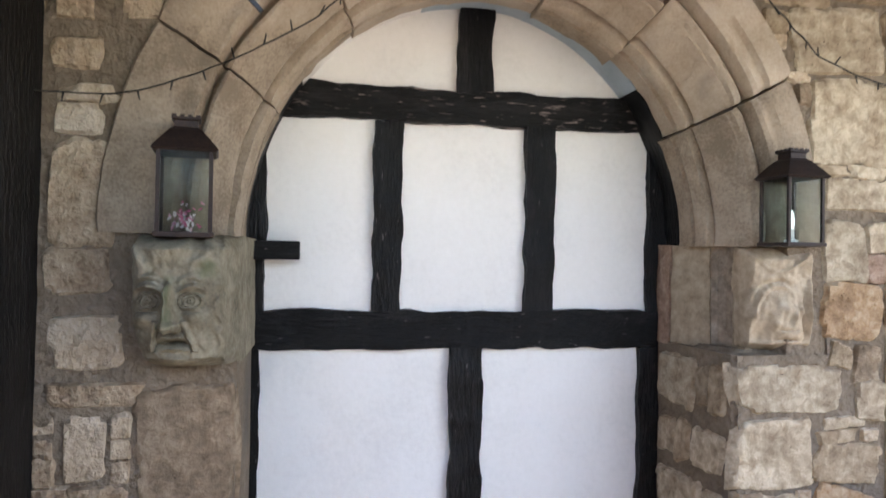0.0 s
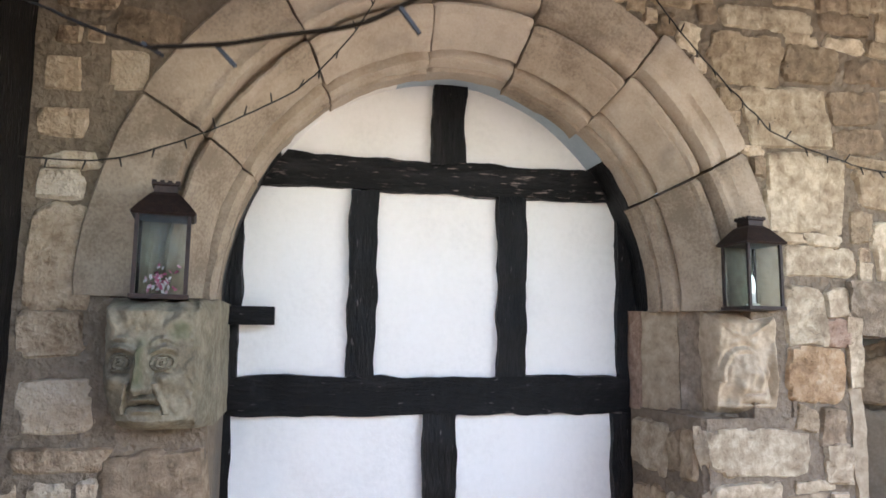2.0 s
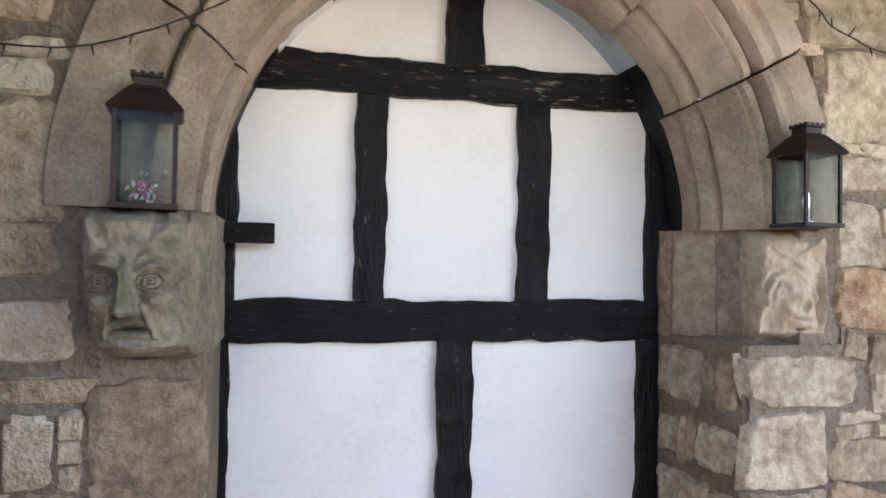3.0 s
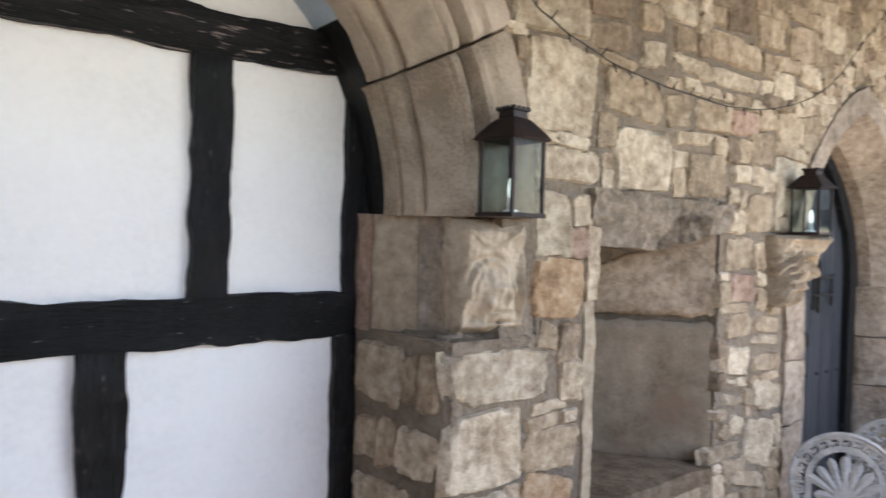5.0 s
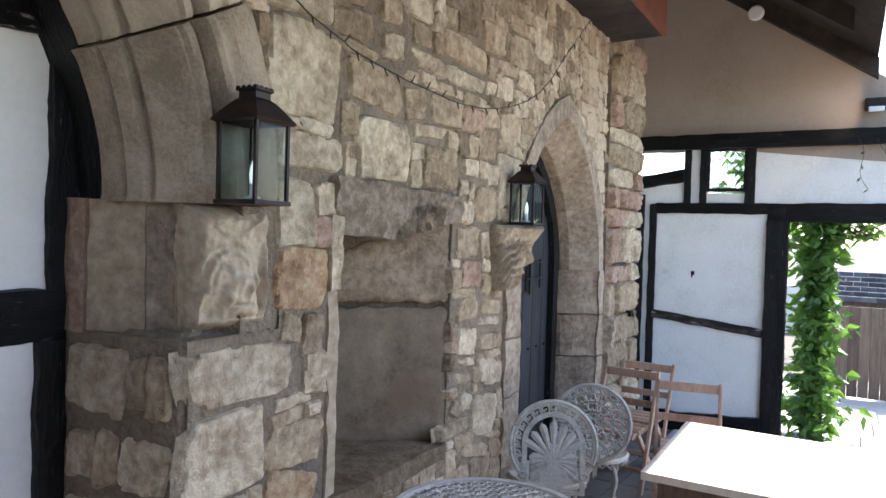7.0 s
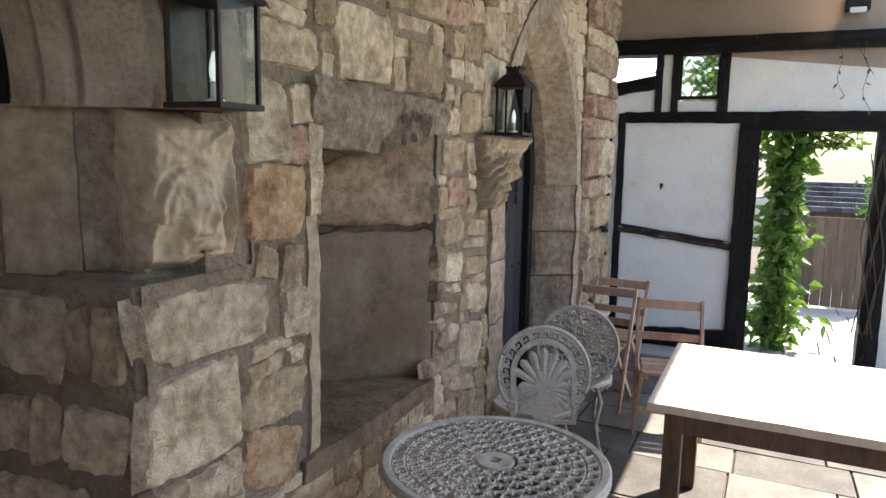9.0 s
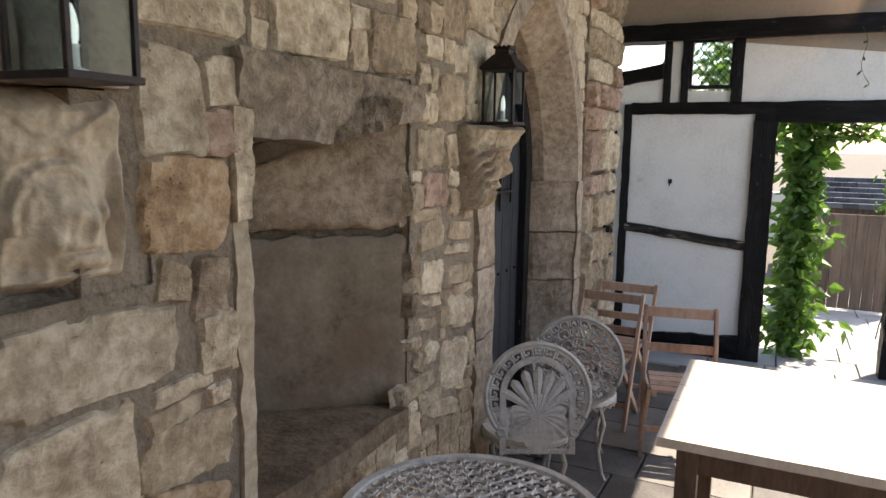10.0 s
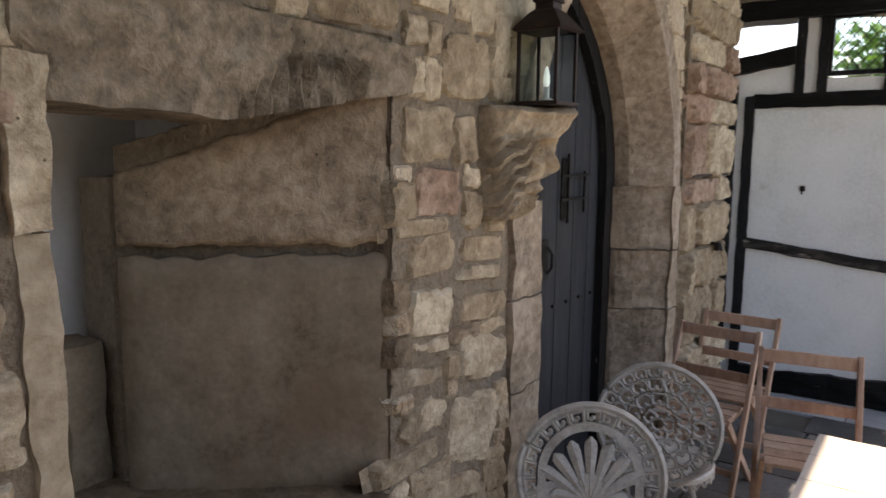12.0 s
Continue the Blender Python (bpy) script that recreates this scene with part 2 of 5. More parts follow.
# darker copy of the flagstone: the passage's shade is put into its colour
M_FLAG_SHADED = surface("shaded_flagstone", [(0.055, 0.052, 0.05), (0.10, 0.096, 0.09), (0.16, 0.152, 0.14)], 0.6, 4, 60, 0.5, 0.01, vary="object", spread=0.25)
M_GROUND = surface("pale_sandy_gravel", [(0.075, 0.066, 0.055), (0.12, 0.108, 0.09)], 0.95, 5, 60, 0.6, 0.02)
M_GATE = surface("brown_gate_boards", [(0.045, 0.032, 0.026), (0.075, 0.056, 0.045), (0.115, 0.088, 0.072)], 0.8, 6, 60, 0.5, 0.01, stretch=(4, 4, 0.4), vary="object", spread=0.25)
M_SLATE = surface("blue_black_slate", [(0.025, 0.03, 0.042), (0.05, 0.058, 0.075), (0.08, 0.09, 0.11)], 0.6, 6, 60, 0.5, 0.01, vary="object", spread=0.3)
M_LEAF = surface("ivy_leaf", [(0.018, 0.062, 0.014), (0.04, 0.115, 0.022), (0.085, 0.19, 0.04)], 0.45, 3, 30, 0.2, 0.005, vary="island", spread=0.5)
n_leaf, l_leaf = nodes(M_LEAF)
thin = n_leaf.new("ShaderNodeBsdfTranslucent")
thin.inputs[0].default_value = (0.13, 0.25, 0.04, 1)
blend = n_leaf.new("ShaderNodeMixShader")
blend.inputs[0].default_value = 0.4
l_leaf.new(n_leaf["Principled BSDF"].outputs[0], blend.inputs[1])
l_leaf.new(thin.outputs[0], blend.inputs[2])
l_leaf.new(blend.outputs[0], n_leaf["Material Output"].inputs[0])
M_STEM = surface("ivy_stem", [(0.06, 0.045, 0.03), (0.11, 0.08, 0.055)], 0.9, 20, 90, 0.5, 0.005)
M_WIRE = surface("dark_green_cable", [(0.012, 0.011, 0.008), (0.022, 0.020, 0.015)], 0.6, 30, 120, 0.2, 0.002)
M_ROPE = surface("brown_cable", [(0.010, 0.007, 0.004), (0.022, 0.016, 0.010)], 0.95, 60, 160, 0.5, 0.003, spec=0.05)
M_PLASTIC = surface("white_plastic", [(0.70, 0.69, 0.66), (0.76, 0.75, 0.72)], 0.4, 10, 60, 0.1, 0.002)
M_FLOWER = surface("pink_silk_flowers", [(0.55, 0.12, 0.22), (0.70, 0.35, 0.42), (0.75, 0.68, 0.68)], 0.6, 60, 120, 0.2, 0.002, vary="island", spread=0.8)
M_BRICK = surface("far_pale_render", [(0.55, 0.53, 0.49), (0.68, 0.66, 0.62)], 0.85, 2, 30, 0.2, 0.01)
M_GLASS = glass_material("old_lantern_glass", (0.80, 0.85, 0.84))
M_WAX = surface("candle_wax", [(0.72, 0.70, 0.64), (0.80, 0.78, 0.72)], 0.45, 12, 60, 0.1, 0.002)
# pale bulb material with a weak emission
M_BULB = bpy.data.materials.new("pale_emissive_bulb")
M_BULB.use_nodes = True
n_bulb, l_bulb = nodes(M_BULB)
n_bulb["Principled BSDF"].inputs["Base Color"].default_value = (0.8, 0.82, 0.8, 1)
n_bulb["Principled BSDF"].inputs["Emission Color"].default_value = (0.82, 1.0, 0.97, 1)
n_bulb["Principled BSDF"].inputs["Emission Strength"].default_value = 0.2
M_PANEGLASS = glass_material("leaded_window_glass", (0.85, 0.93, 0.93), 0.08)


# ---- building helpers ----
def bm_new():
    return bmesh.new()


def put(name, bm, material, smooth=False):
    me = bpy.data.meshes.new(name)
    bmesh.ops.recalc_face_normals(bm, faces=bm.faces)
    bm.to_mesh(me)
    bm.free()
    me.materials.append(material)
    if smooth:
        me.polygons.foreach_set("use_smooth", [True] * len(me.polygons))
        me.set_sharp_from_angle(angle=radians(38))
    return new(name, me)


def part(name, bm, material, parent, label="", smooth=False):
    ob = put(name, bm, material, smooth)
    ob.parent = parent
    if label:
        tagged(ob, label)
    return ob


def thing(name, at, label, category, group="", kind="", turn=0):
    ob = new(name)
    ob.matrix_basis = pose(*at, 0, 0, turn)
    return tagged(ob, label, category, group, kind)


def box(bm, x0, x1, y0, y1, z0, z1, bevel=0.0, m=None):
    r = bmesh.ops.create_cube(bm, size=1)
    vs = r["verts"]
    for v in vs:
        v.co = Vector(((x0 + x1) / 2 + v.co.x * (x1 - x0), (y0 + y1) / 2 + v.co.y * (y1 - y0), (z0 + z1) / 2 + v.co.z * (z1 - z0)))
    if m:
        for v in vs:
            v.co = m @ v.co
    if bevel:
        es = list({e for v in vs for e in v.link_edges})
        bmesh.ops.bevel(bm, geom=es, offset=bevel, segments=2, affect="EDGES", profile=0.6)
    return bm


def rough_box(bm, x0, x1, y0, y1, z0, z1, step=0.06, amp=0.008, freq=6.0, seed=0.0):
    """A hewn block or beam: its faces in small squares, pushed about by noise."""
    nx, ny, nz = (max(1, int(round((b - a) / step))) for a, b in ((x0, x1), (y0, y1), (z0, z1)))
    got = {}

    def vert(i, j, k):
        key = (i, j, k)
        if key not in got:
            p = Vector((x0 + (x1 - x0) * i / nx, y0 + (y1 - y0) * j / ny, z0 + (z1 - z0) * k / nz))
            d = noise.noise_vector(p * freq + Vector((seed, seed * 1.7, -seed))) * amp + noise.noise_vector(p * freq * 3.1) * amp * 0.4
            got[key] = bm.verts.new(p + d)
        return got[key]

    for i in range(nx):
        for j in range(ny):
            for k in (0, nz):
                bm.faces.new([vert(i, j, k), vert(i + 1, j, k), vert(i + 1, j + 1, k), vert(i, j + 1, k)])
    for i in range(nx):
        for k in range(nz):
            for j in (0, ny):
                bm.faces.new([vert(i, j, k), vert(i + 1, j, k), vert(i + 1, j, k + 1), vert(i, j, k + 1)])
    for j in range(ny):
        for k in range(nz):
            for i in (0, nx):
                bm.faces.new([vert(i, j, k), vert(i, j + 1, k), vert(i, j + 1, k + 1), vert(i, j, k + 1)])
    return bm


def prism(bm, pts, y0, y1):
    """A polygon in x and z, drawn out from y0 to y1."""
    a = [bm.verts.new((x, y0, z)) for x, z in pts]
    b = [bm.verts.new((x, y1, z)) for x, z in pts]
    bm.faces.new(a)
    bm.faces.new(b[::-1])
    for i in range(len(pts)):
        j = (i + 1) % len(pts)
        bm.faces.new([a[i], b[i], b[j], a[j]])
    return bm


def plan(bm, pts, z0, z1):
    """A polygon in x and y, drawn up from z0 to z1."""
    a = [bm.verts.new((x, y, z0)) for x, y in pts]
    b = [bm.verts.new((x, y, z1)) for x, y in pts]
    bm.faces.new(a[::-1])
    bm.faces.new(b)
    for i in range(len(pts)):
        j = (i + 1) % len(pts)
        bm.faces.new([a[i], a[j], b[j], b[i]])
    return bm


def tube(bm, pts, r, seg=6, closed=False, r_end=None):
    pts = [Vector(p) for p in pts]
    rings = []
    for i, p in enumerate(pts):
        a = pts[i - 1] if (i or closed) else p
        b = pts[(i + 1) % len(pts)] if (i + 1 < len(pts) or closed) else p
        d = (b - a).normalized()
        side = d.cross((0, 0, 1)) if abs(d.z) < 0.9 else d.cross((1, 0, 0))
        side.normalize()
        up = side.cross(d)
        q = r if r_end is None else r + (r_end - r) * i / max(1, len(pts) - 1)
        rings.append([bm.verts.new(p + q * (math.cos(2 * math.pi * k / seg) * side + math.sin(2 * math.pi * k / seg) * up)) for k in range(seg)])
    for i in range(len(rings) if closed else len(rings) - 1):
        s, t = rings[i], rings[(i + 1) % len(rings)]
        for k in range(seg):
            bm.faces.new([s[k], s[(k + 1) % seg], t[(k + 1) % seg], t[k]])
    if not closed:
        bm.faces.new(rings[0][::-1])
        bm.faces.new(rings[-1])
    return bm


def lathe(bm, profile, seg=24):
    rings = [[bm.verts.new((r * math.cos(2 * math.pi * k / seg), r * math.sin(2 * math.pi * k / seg), z)) for k in range(seg)] for r, z in profile]
    for s, t in zip(rings, rings[1:]):
        for k in range(seg):
            bm.faces.new([s[k], s[(k + 1) % seg], t[(k + 1) % seg], t[k]])
    return bm


def bar(bm, a, b, w, d, bevel=0.003):
    """A squared bar from a to b, w across and d deep."""
    a, b = Vector(a), Vector(b)
    z = (b - a).normalized()
    x = Vector((1, 0, 0)) if abs(z.x) < 0.8 else Vector((0, 1, 0))
    y = z.cross(x).normalized()
    x = y.cross(z)
    m = Matrix.Translation((a + b) / 2) @ Matrix((x, y, z)).transposed().to_4x4()
    return box(bm, -w / 2, w / 2, -d / 2, d / 2, -(b - a).length / 2, (b - a).length / 2, bevel, m)


# ---- the stone wall: plan ----
WALL, DEEP = 2.235, 2.76            # face and back of the masonry
AX, AZ, RISE = 1.145, 1.815, 1.085     # the round arch: centre, springing, how much taller than half a circle
DX0, DX1, DZ, DTOP = 4.33, 5.62, 1.50, 2.40   # the pointed doorway


def door_arch(x0, x1, spring, top, steps=10):
    """The two arcs of a pointed arch, from the left springing over the apex to the right one."""
    cx, h = (x0 + x1) / 2, top - spring
    w = (x1 - x0) / 2
    r = (w * w + h * h) / (2 * w)
    end = math.atan2(h, r - w)
    left = [(x0 + r - r * math.cos(end * i / steps), spring + r * math.sin(end * i / steps)) for i in range(steps + 1)]
    return left + [(2 * cx - x, z) for x, z in left[-2::-1]]


core = bm_new()
prism(core, [(-0.32, -0.1), (0.29, -0.1), (0.29, AZ), (-0.32, AZ)], WALL, DEEP)
plan(core, [(2.05, WALL), (2.68, WALL), (2.68, DEEP), (1.985, DEEP), (1.985, 2.72), (2.018, 2.29), (2.028, 2.25)], -0.1, 1.42)
plan(core, [(2.24, WALL), (2.68, WALL), (2.68, DEEP), (2.15, DEEP), (2.15, 2.5)], 1.42, AZ)
arc = [(AX + 1.17 * math.cos(math.pi * i / 24), AZ + 1.19 * RISE * math.sin(math.pi * i / 24)) for i in range(25)]
for (xa, za), (xb, zb) in zip(arc, arc[1:]):
    prism(core, [(xa, za), (xb, zb), (xb, 3.12), (xa, 3.12)], WALL, DEEP)
prism(core, [(-0.32, AZ), (AX - 1.17, AZ), (AX - 1.17, 3.12), (-0.32, 3.12)], WALL, DEEP)
prism(core, [(AX + 1.17, AZ), (2.68, AZ), (2.68, 3.12), (AX + 1.17, 3.12)], WALL, DEEP)
prism(core, [(2.68, -0.1), (3.54, -0.1), (3.54, 0.76), (2.68, 0.76)], WALL, 3.0)
prism(core, [(2.68, 1.90), (3.54, 1.90), (3.54, 3.12), (2.68, 3.12)], WALL, 3.0)
prism(core, [(3.54, -0.2), (4.22, -0.2), (4.22, 3.12), (3.54, 3.12)], WALL, DEEP)
top = door_arch(4.22, 5.74, DZ, 2.55)
for (xa, za), (xb, zb) in zip(top, top[1:]):
    prism(core, [(xa, za), (xb, zb), (xb, 3.12), (xa, 3.12)], WALL, DEEP)
prism(core, [(5.74, -0.3), (5.84, -0.3), (5.84, 3.12), (5.74, 3.12)], WALL, DEEP)
prism(core, [(5.84, -0.3), (5.96, -0.3), (5.96, 3.12), (5.84, 3.12)], WALL + 0.06, DEEP)
prism(core, [(5.96, -0.3), (6.86, -0.3), (6.86, 3.12), (5.96, 3.12)], WALL, DEEP)
prism(core, [(-0.32, 3.12), (6.86, 3.12), (6.86, 4.6), (-0.32, 4.6)], WALL, DEEP)
wall_north = tagged(put("wall_north", core, M_MORTAR), "thick rubble stone wall bedded in brown lime mortar", "stone wall", kind="structure")


# ---- stones of the wall ----
def stone_bm(w, h, rnd, proud=0.014, step=0.016, off=(0, 0, 0), bm=None, blunt=8.0):
    """One rubble stone lying in the wall's face: a crooked, chipped outline, a broken front, its rim sunk into the mortar."""
    bm = bm or bm_new()
    s = rnd.uniform(0, 50)
    warp = [(rnd.uniform(-0.15, 0.10), rnd.uniform(-0.15, 0.10)) for _ in range(4)]
    tilt_u, tilt_v = rnd.uniform(-0.5, 0.5), rnd.uniform(-0.5, 0.5)
    nu, nv = (max(5, min(30, round(a / step))) for a in (w, h))
    grid = []
    for j in range(nv + 1):
        row = []
        for i in range(nu + 1):
            u, v = (-1 + 2 * i / nu) * 1.08, (-1 + 2 * j / nv) * 1.08
            cu, cv = warp[(u > 0) + 2 * (v > 0)]
            px, pz = u * w / 2 * (1 + cu * abs(v)), v * h / 2 * (1 + cv * abs(u))
            edge = (abs(u) ** blunt + abs(v) ** blunt) ** (1 / blunt)
            d = (1.03 - edge) * min(w, h) / 2 + 0.011 * noise.noise((px * 11 + s, pz * 11, 1.0)) + 0.006 * noise.noise((px * 33 + s, pz * 33, 5.0))
            f = min(1.0, max(0.0, d / 0.011))
            f = f * f * (3 - 2 * f)
            crag = abs(noise.noise((px * 13 + s, pz * 13, 2.0))) * 0.9 + 0.35 * noise.noise((px * 34 + s, pz * 34, 3.0))
            front = proud * (1.0 + 0.35 * tilt_u * u + 0.35 * tilt_v * v - 0.55 * crag + 0.35 * noise.noise((px * 5 + s, pz * 5, 7.0)))
            row.append(bm.verts.new((px + off[0], 0.020 * (1 - f) - front * f + off[1], pz + off[2])))
        grid.append(row)
    for a, b in zip(grid, grid[1:]):
        for i in range(nu):
            bm.faces.new([a[i], a[i + 1], b[i + 1], b[i]])
    return bm


# stones of the wall by kind: x and z of the middle, width, height, tilt in degrees
CREAM_WEST = [(-0.21, 2.53, 0.1, 0.11, 5), (-0.2, 2.37, 0.14, 0.09, 4), (-0.12, 2.67, 0.05, 0.06, 1), (-0.08, 2.01, 0.05, 0.12, 1), (0.04, 2.71, 0.2, 0.1, -7), (2.01, 2.88, 0.08, 0.11, -17), (2.185, 1.06, 0.29, 0.23, 0), (2.245, 1.3, 0.42, 0.15, -1), (2.35, 2.99, 0.43, 0.08, 1), (2.42, 2.59, 0.36, 0.22, 4), (2.47, 1.17, 0.17, 0.03, 6), (2.47, 1.8, 0.15, 0.21, 2), (2.5, 2.29, 0.33, 0.29, -2), (2.54, 2.02, 0.33, 0.1, 0), (2.58, 1.25, 0.1, 0.13, -2), (2.62, 1.86, 0.11, 0.09, 3), (2.71, 2.92, 0.18, 0.05, -4)]
CREAM_EAST = [(2.97, 2.07, 0.33, 0.21, 4), (3.01, 2.49, 0.13, 0.08, 3), (3.27, 2.41, 0.11, 0.04, -2), (3.3, 2.19, 0.28, 0.04, 3), (3.49, 2.48, 0.68, 0.06, -1), (3.63, 1.85, 0.04, 0.08, 7), (3.63, 1.97, 0.08, 0.07, 3), (3.68, 1.04, 0.16, 0.03, -6), (3.7, 0.92, 0.11, 0.07, -13), (3.7, 1.12, 0.18, 0.02, -5), (3.7, 1.22, 0.16, 0.11, -7), (3.7, 2.07, 0.15, 0.07, 0), (3.9, 1.59, 0.06, 0.05, -7), (3.93, 0.81, 0.24, 0.19, -13), (3.95, 1.3, 0.24, 0.03, -5), (3.98, 1.03, 0.26, 0.12, -10), (4.32, 2.61, 0.22, 0.09, -4)]
TAN_WEST = [(-0.19, 2.17, 0.13, 0.09, 1), (-0.18, 1.94, 0.17, 0.33, 2), (-0.16, 1.48, 0.2, 0.16, -1), (-0.16, 2.82, 0.2, 0.12, 3), (-0.13, 1.32, 0.29, 0.07, 1), (1.94, 3.07, 0.15, 0.13, 2), (2.25, 2.81, 0.3, 0.19, 1), (2.25, 3.13, 0.21, 0.07, 2), (2.46, 1.42, 0.07, 0.07, -9), (2.48, 1.02, 0.25, 0.13, -3), (2.49, 3.11, 0.18, 0.08, 1), (2.55, 2.82, 0.25, 0.14, -3), (2.74, 2.16, 0.08, 0.11, -4)]
TAN_EAST = [(2.9, 2.31, 0.35, 0.14, -3), (2.99, 2.63, 0.13, 0.08, 4), (3.18, 2.29, 0.15, 0.11, 10), (3.22, 2.6, 0.14, 0.08, 5), (3.41, 2.04, 0.27, 0.16, 1), (3.45, 2.3, 0.26, 0.11, 2), (3.61, 0.81, 0.27, 0.05, 3), (3.61, 0.91, 0.06, 0.06, -22), (3.63, 2.61, 0.42, 0.11, -1), (3.69, 1.71, 0.21, 0.13, 1), (3.7, 1.38, 0.19, 0.09, 2), (3.83, 0.65, 0.26, 0.05, -13), (3.86, 1.7, 0.09, 0.12, 1), (3.87, 1.9, 0.22, 0.16, 3), (3.9, 1.49, 0.08, 0.09, -3), (3.91, 2.75, 0.22, 0.12, 0), (3.97, 1.37, 0.24, 0.06, -4), (3.98, 1.19, 0.24, 0.07, -5), (4.09, 2.63, 0.23, 0.06, 5), (4.25, 2.75, 0.31, 0.16, 6)]
BROWN = [(-0.2, 2.66, 0.07, 0.05, -11), (-0.17, 2.25, 0.19, 0.05, 1), (2.57, 1.39, 0.1, 0.13, -7), (2.73, 3.01, 0.25, 0.08, -1), (2.74, 2.65, 0.23, 0.12, 3), (2.75, 2.51, 0.23, 0.09, 2), (2.81, 2.81, 0.22, 0.09, 1), (3.64, 2.81, 0.22, 0.18, 6), (3.87, 2.2, 0.2, 0.14, 0)]
PINK = [(-0.18, 1.7, 0.19, 0.13, 1), (-0.01, 2.56, 0.11, 0.13, 12), (2.61, 1.74, 0.1, 0.09, -2), (3.72, 2.3, 0.22, 0.1, 1), (3.73, 1.55, 0.19, 0.11, -5)]
RUSTY = [(2.47, 0.84, 0.22, 0.15, -13), (2.51, 1.58, 0.23, 0.19, -3)]
LOW = [(0.14, 1.16, 0.28, 0.34, 2), (-0.155, 1.155, 0.11, 0.19, 4)]

CELL = 0.02
X0, X1, Z0, Z1 = -0.30, 6.84, 0.0, 3.40
NX, NZ = int((X1 - X0) / CELL), int((Z1 - Z0) / CELL)
taken = np.zeros((NX, NZ), bool)
gx, gz = np.meshgrid(X0 + CELL * (np.arange(NX) + 0.5), Z0 + CELL * (np.arange(NZ) + 0.5), indexing="ij")
taken |= (gx > 0.28) & (gx < 2.05) & (gz < AZ)                                     # under the round arch
taken |= (((gx - AX) / np.where(gx < AX, 1.265, 1.22)) ** 2 + ((gz - AZ) / 1.34) ** 2 < 1) & (gz > AZ - 0.01)         # its voussoirs
taken |= (gx > -0.03) & (gx < 0.31) & (gz > 1.40) & (gz < 1.83)                     # carved head
taken |= (gx > 2.0) & (gx < 2.41) & (gz > 1.41) & (gz < 1.83)                      # carved corbel
taken |= (gx > 2.64) & (gx < 3.55) & (gz > 0.72) & (gz < 1.94)                     # niche
taken |= (gx > 3.92) & (gx < 4.34) & (gz > 1.45) & (gz < 1.82)                     # head beside the door
taken |= (gx > 4.12) & (gx < 5.86) & (gz < 1.52)
dm = np.abs(gx - (DX0 + DX1) / 2)
taken |= (dm < 0.83) & (gz >= 1.5) & (gz < 1.5 + 1.22 * np.sqrt(np.clip(1 - dm / 0.86, 0, 1)))
taken |= gx > 5.83                                                                 # the pier and its strip


def fits(i, j, a, b):
    return i + a <= NX and j + b <= NZ and not taken[i:i + a, j:j + b].any()


hole = taken.copy()
big, small, rnd = [], [], random.Random(7)
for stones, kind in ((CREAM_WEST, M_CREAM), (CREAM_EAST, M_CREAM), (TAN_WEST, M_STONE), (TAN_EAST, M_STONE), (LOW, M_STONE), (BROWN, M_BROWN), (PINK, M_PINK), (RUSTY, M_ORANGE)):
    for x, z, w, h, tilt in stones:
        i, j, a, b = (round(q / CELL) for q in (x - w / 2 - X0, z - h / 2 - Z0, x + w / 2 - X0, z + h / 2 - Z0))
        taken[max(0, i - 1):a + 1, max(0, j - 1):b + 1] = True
        # left of the arch, brown replaces cream and tan to darken the shaded corner
        shade_kind = {M_CREAM: M_BROWN, M_STONE: M_BROWN}.get(kind, kind)
        big.append((x, z, w, h, tilt, shade_kind if x < 0.2 else kind))
taken |= (gx < 0.35) & (gz > 1.36)                                                 # bare mortar beside the arch
for j in range(NZ):
    for i in range(NX):
        if taken[i, j]:
            continue
        w, h = rnd.choice((5, 7, 9, 11, 13, 16)), rnd.choice((3, 4, 5, 6, 7, 8))
        a = 1
        while a < w and fits(i, j, a + 1, 1):
            a += 1
        b = 1
        while b < h and fits(i, j, a, b + 1):
            b += 1
        b = min(b, max(1, a + 1)) if a > 2 else 1
        taken[i:i + a, j:j + b] = True
        if a >= 3 and b >= 2:
            x, z = X0 + (i + a / 2) * CELL, Z0 + (j + b / 2) * CELL
            seen = a * b >= 12 and 0.5 < z < 3.2
            # filler stones in that corner are all brown, its shade put into colour
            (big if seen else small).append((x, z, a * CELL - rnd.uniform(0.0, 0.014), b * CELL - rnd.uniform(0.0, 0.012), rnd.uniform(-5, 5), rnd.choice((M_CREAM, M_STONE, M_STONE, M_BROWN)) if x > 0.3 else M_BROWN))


# ---- the round arch and its timber-framed infill ----
PROFILE = [(1.205, 2.33), (1.205, 2.208), (1.197, 2.198), (1.150, 2.194), (1.118, 2.198), (1.104, 2.212), (1.092, 2.214), (1.076, 2.205), (1.058, 2.210), (1.050, 2.226), (1.045, 2.288), (1.036, 2.294),
           (1.028, 2.248), (1.016, 2.242), (1.002, 2.250), (0.993, 2.266), (0.986, 2.268), (0.965, 2.298), (0.935, 2.345), (0.912, 2.386), (0.930, 2.406), (0.928, 2.420), (0.888, 2.412), (0.877, 2.430),
           (0.871, 2.462), (0.890, 2.470), (0.888, 2.480), (0.867, 2.486), (0.866, 2.55), (0.868, 2.578), (0.93, 2.60)]
stone_archway = thing("stone_archway", (AX, 0, AZ), "round moulded sandstone arch of large weathered voussoirs", "stone arch")
JOINTS = [0, 28, 52.5, 76, 98, 125, 151, 180]
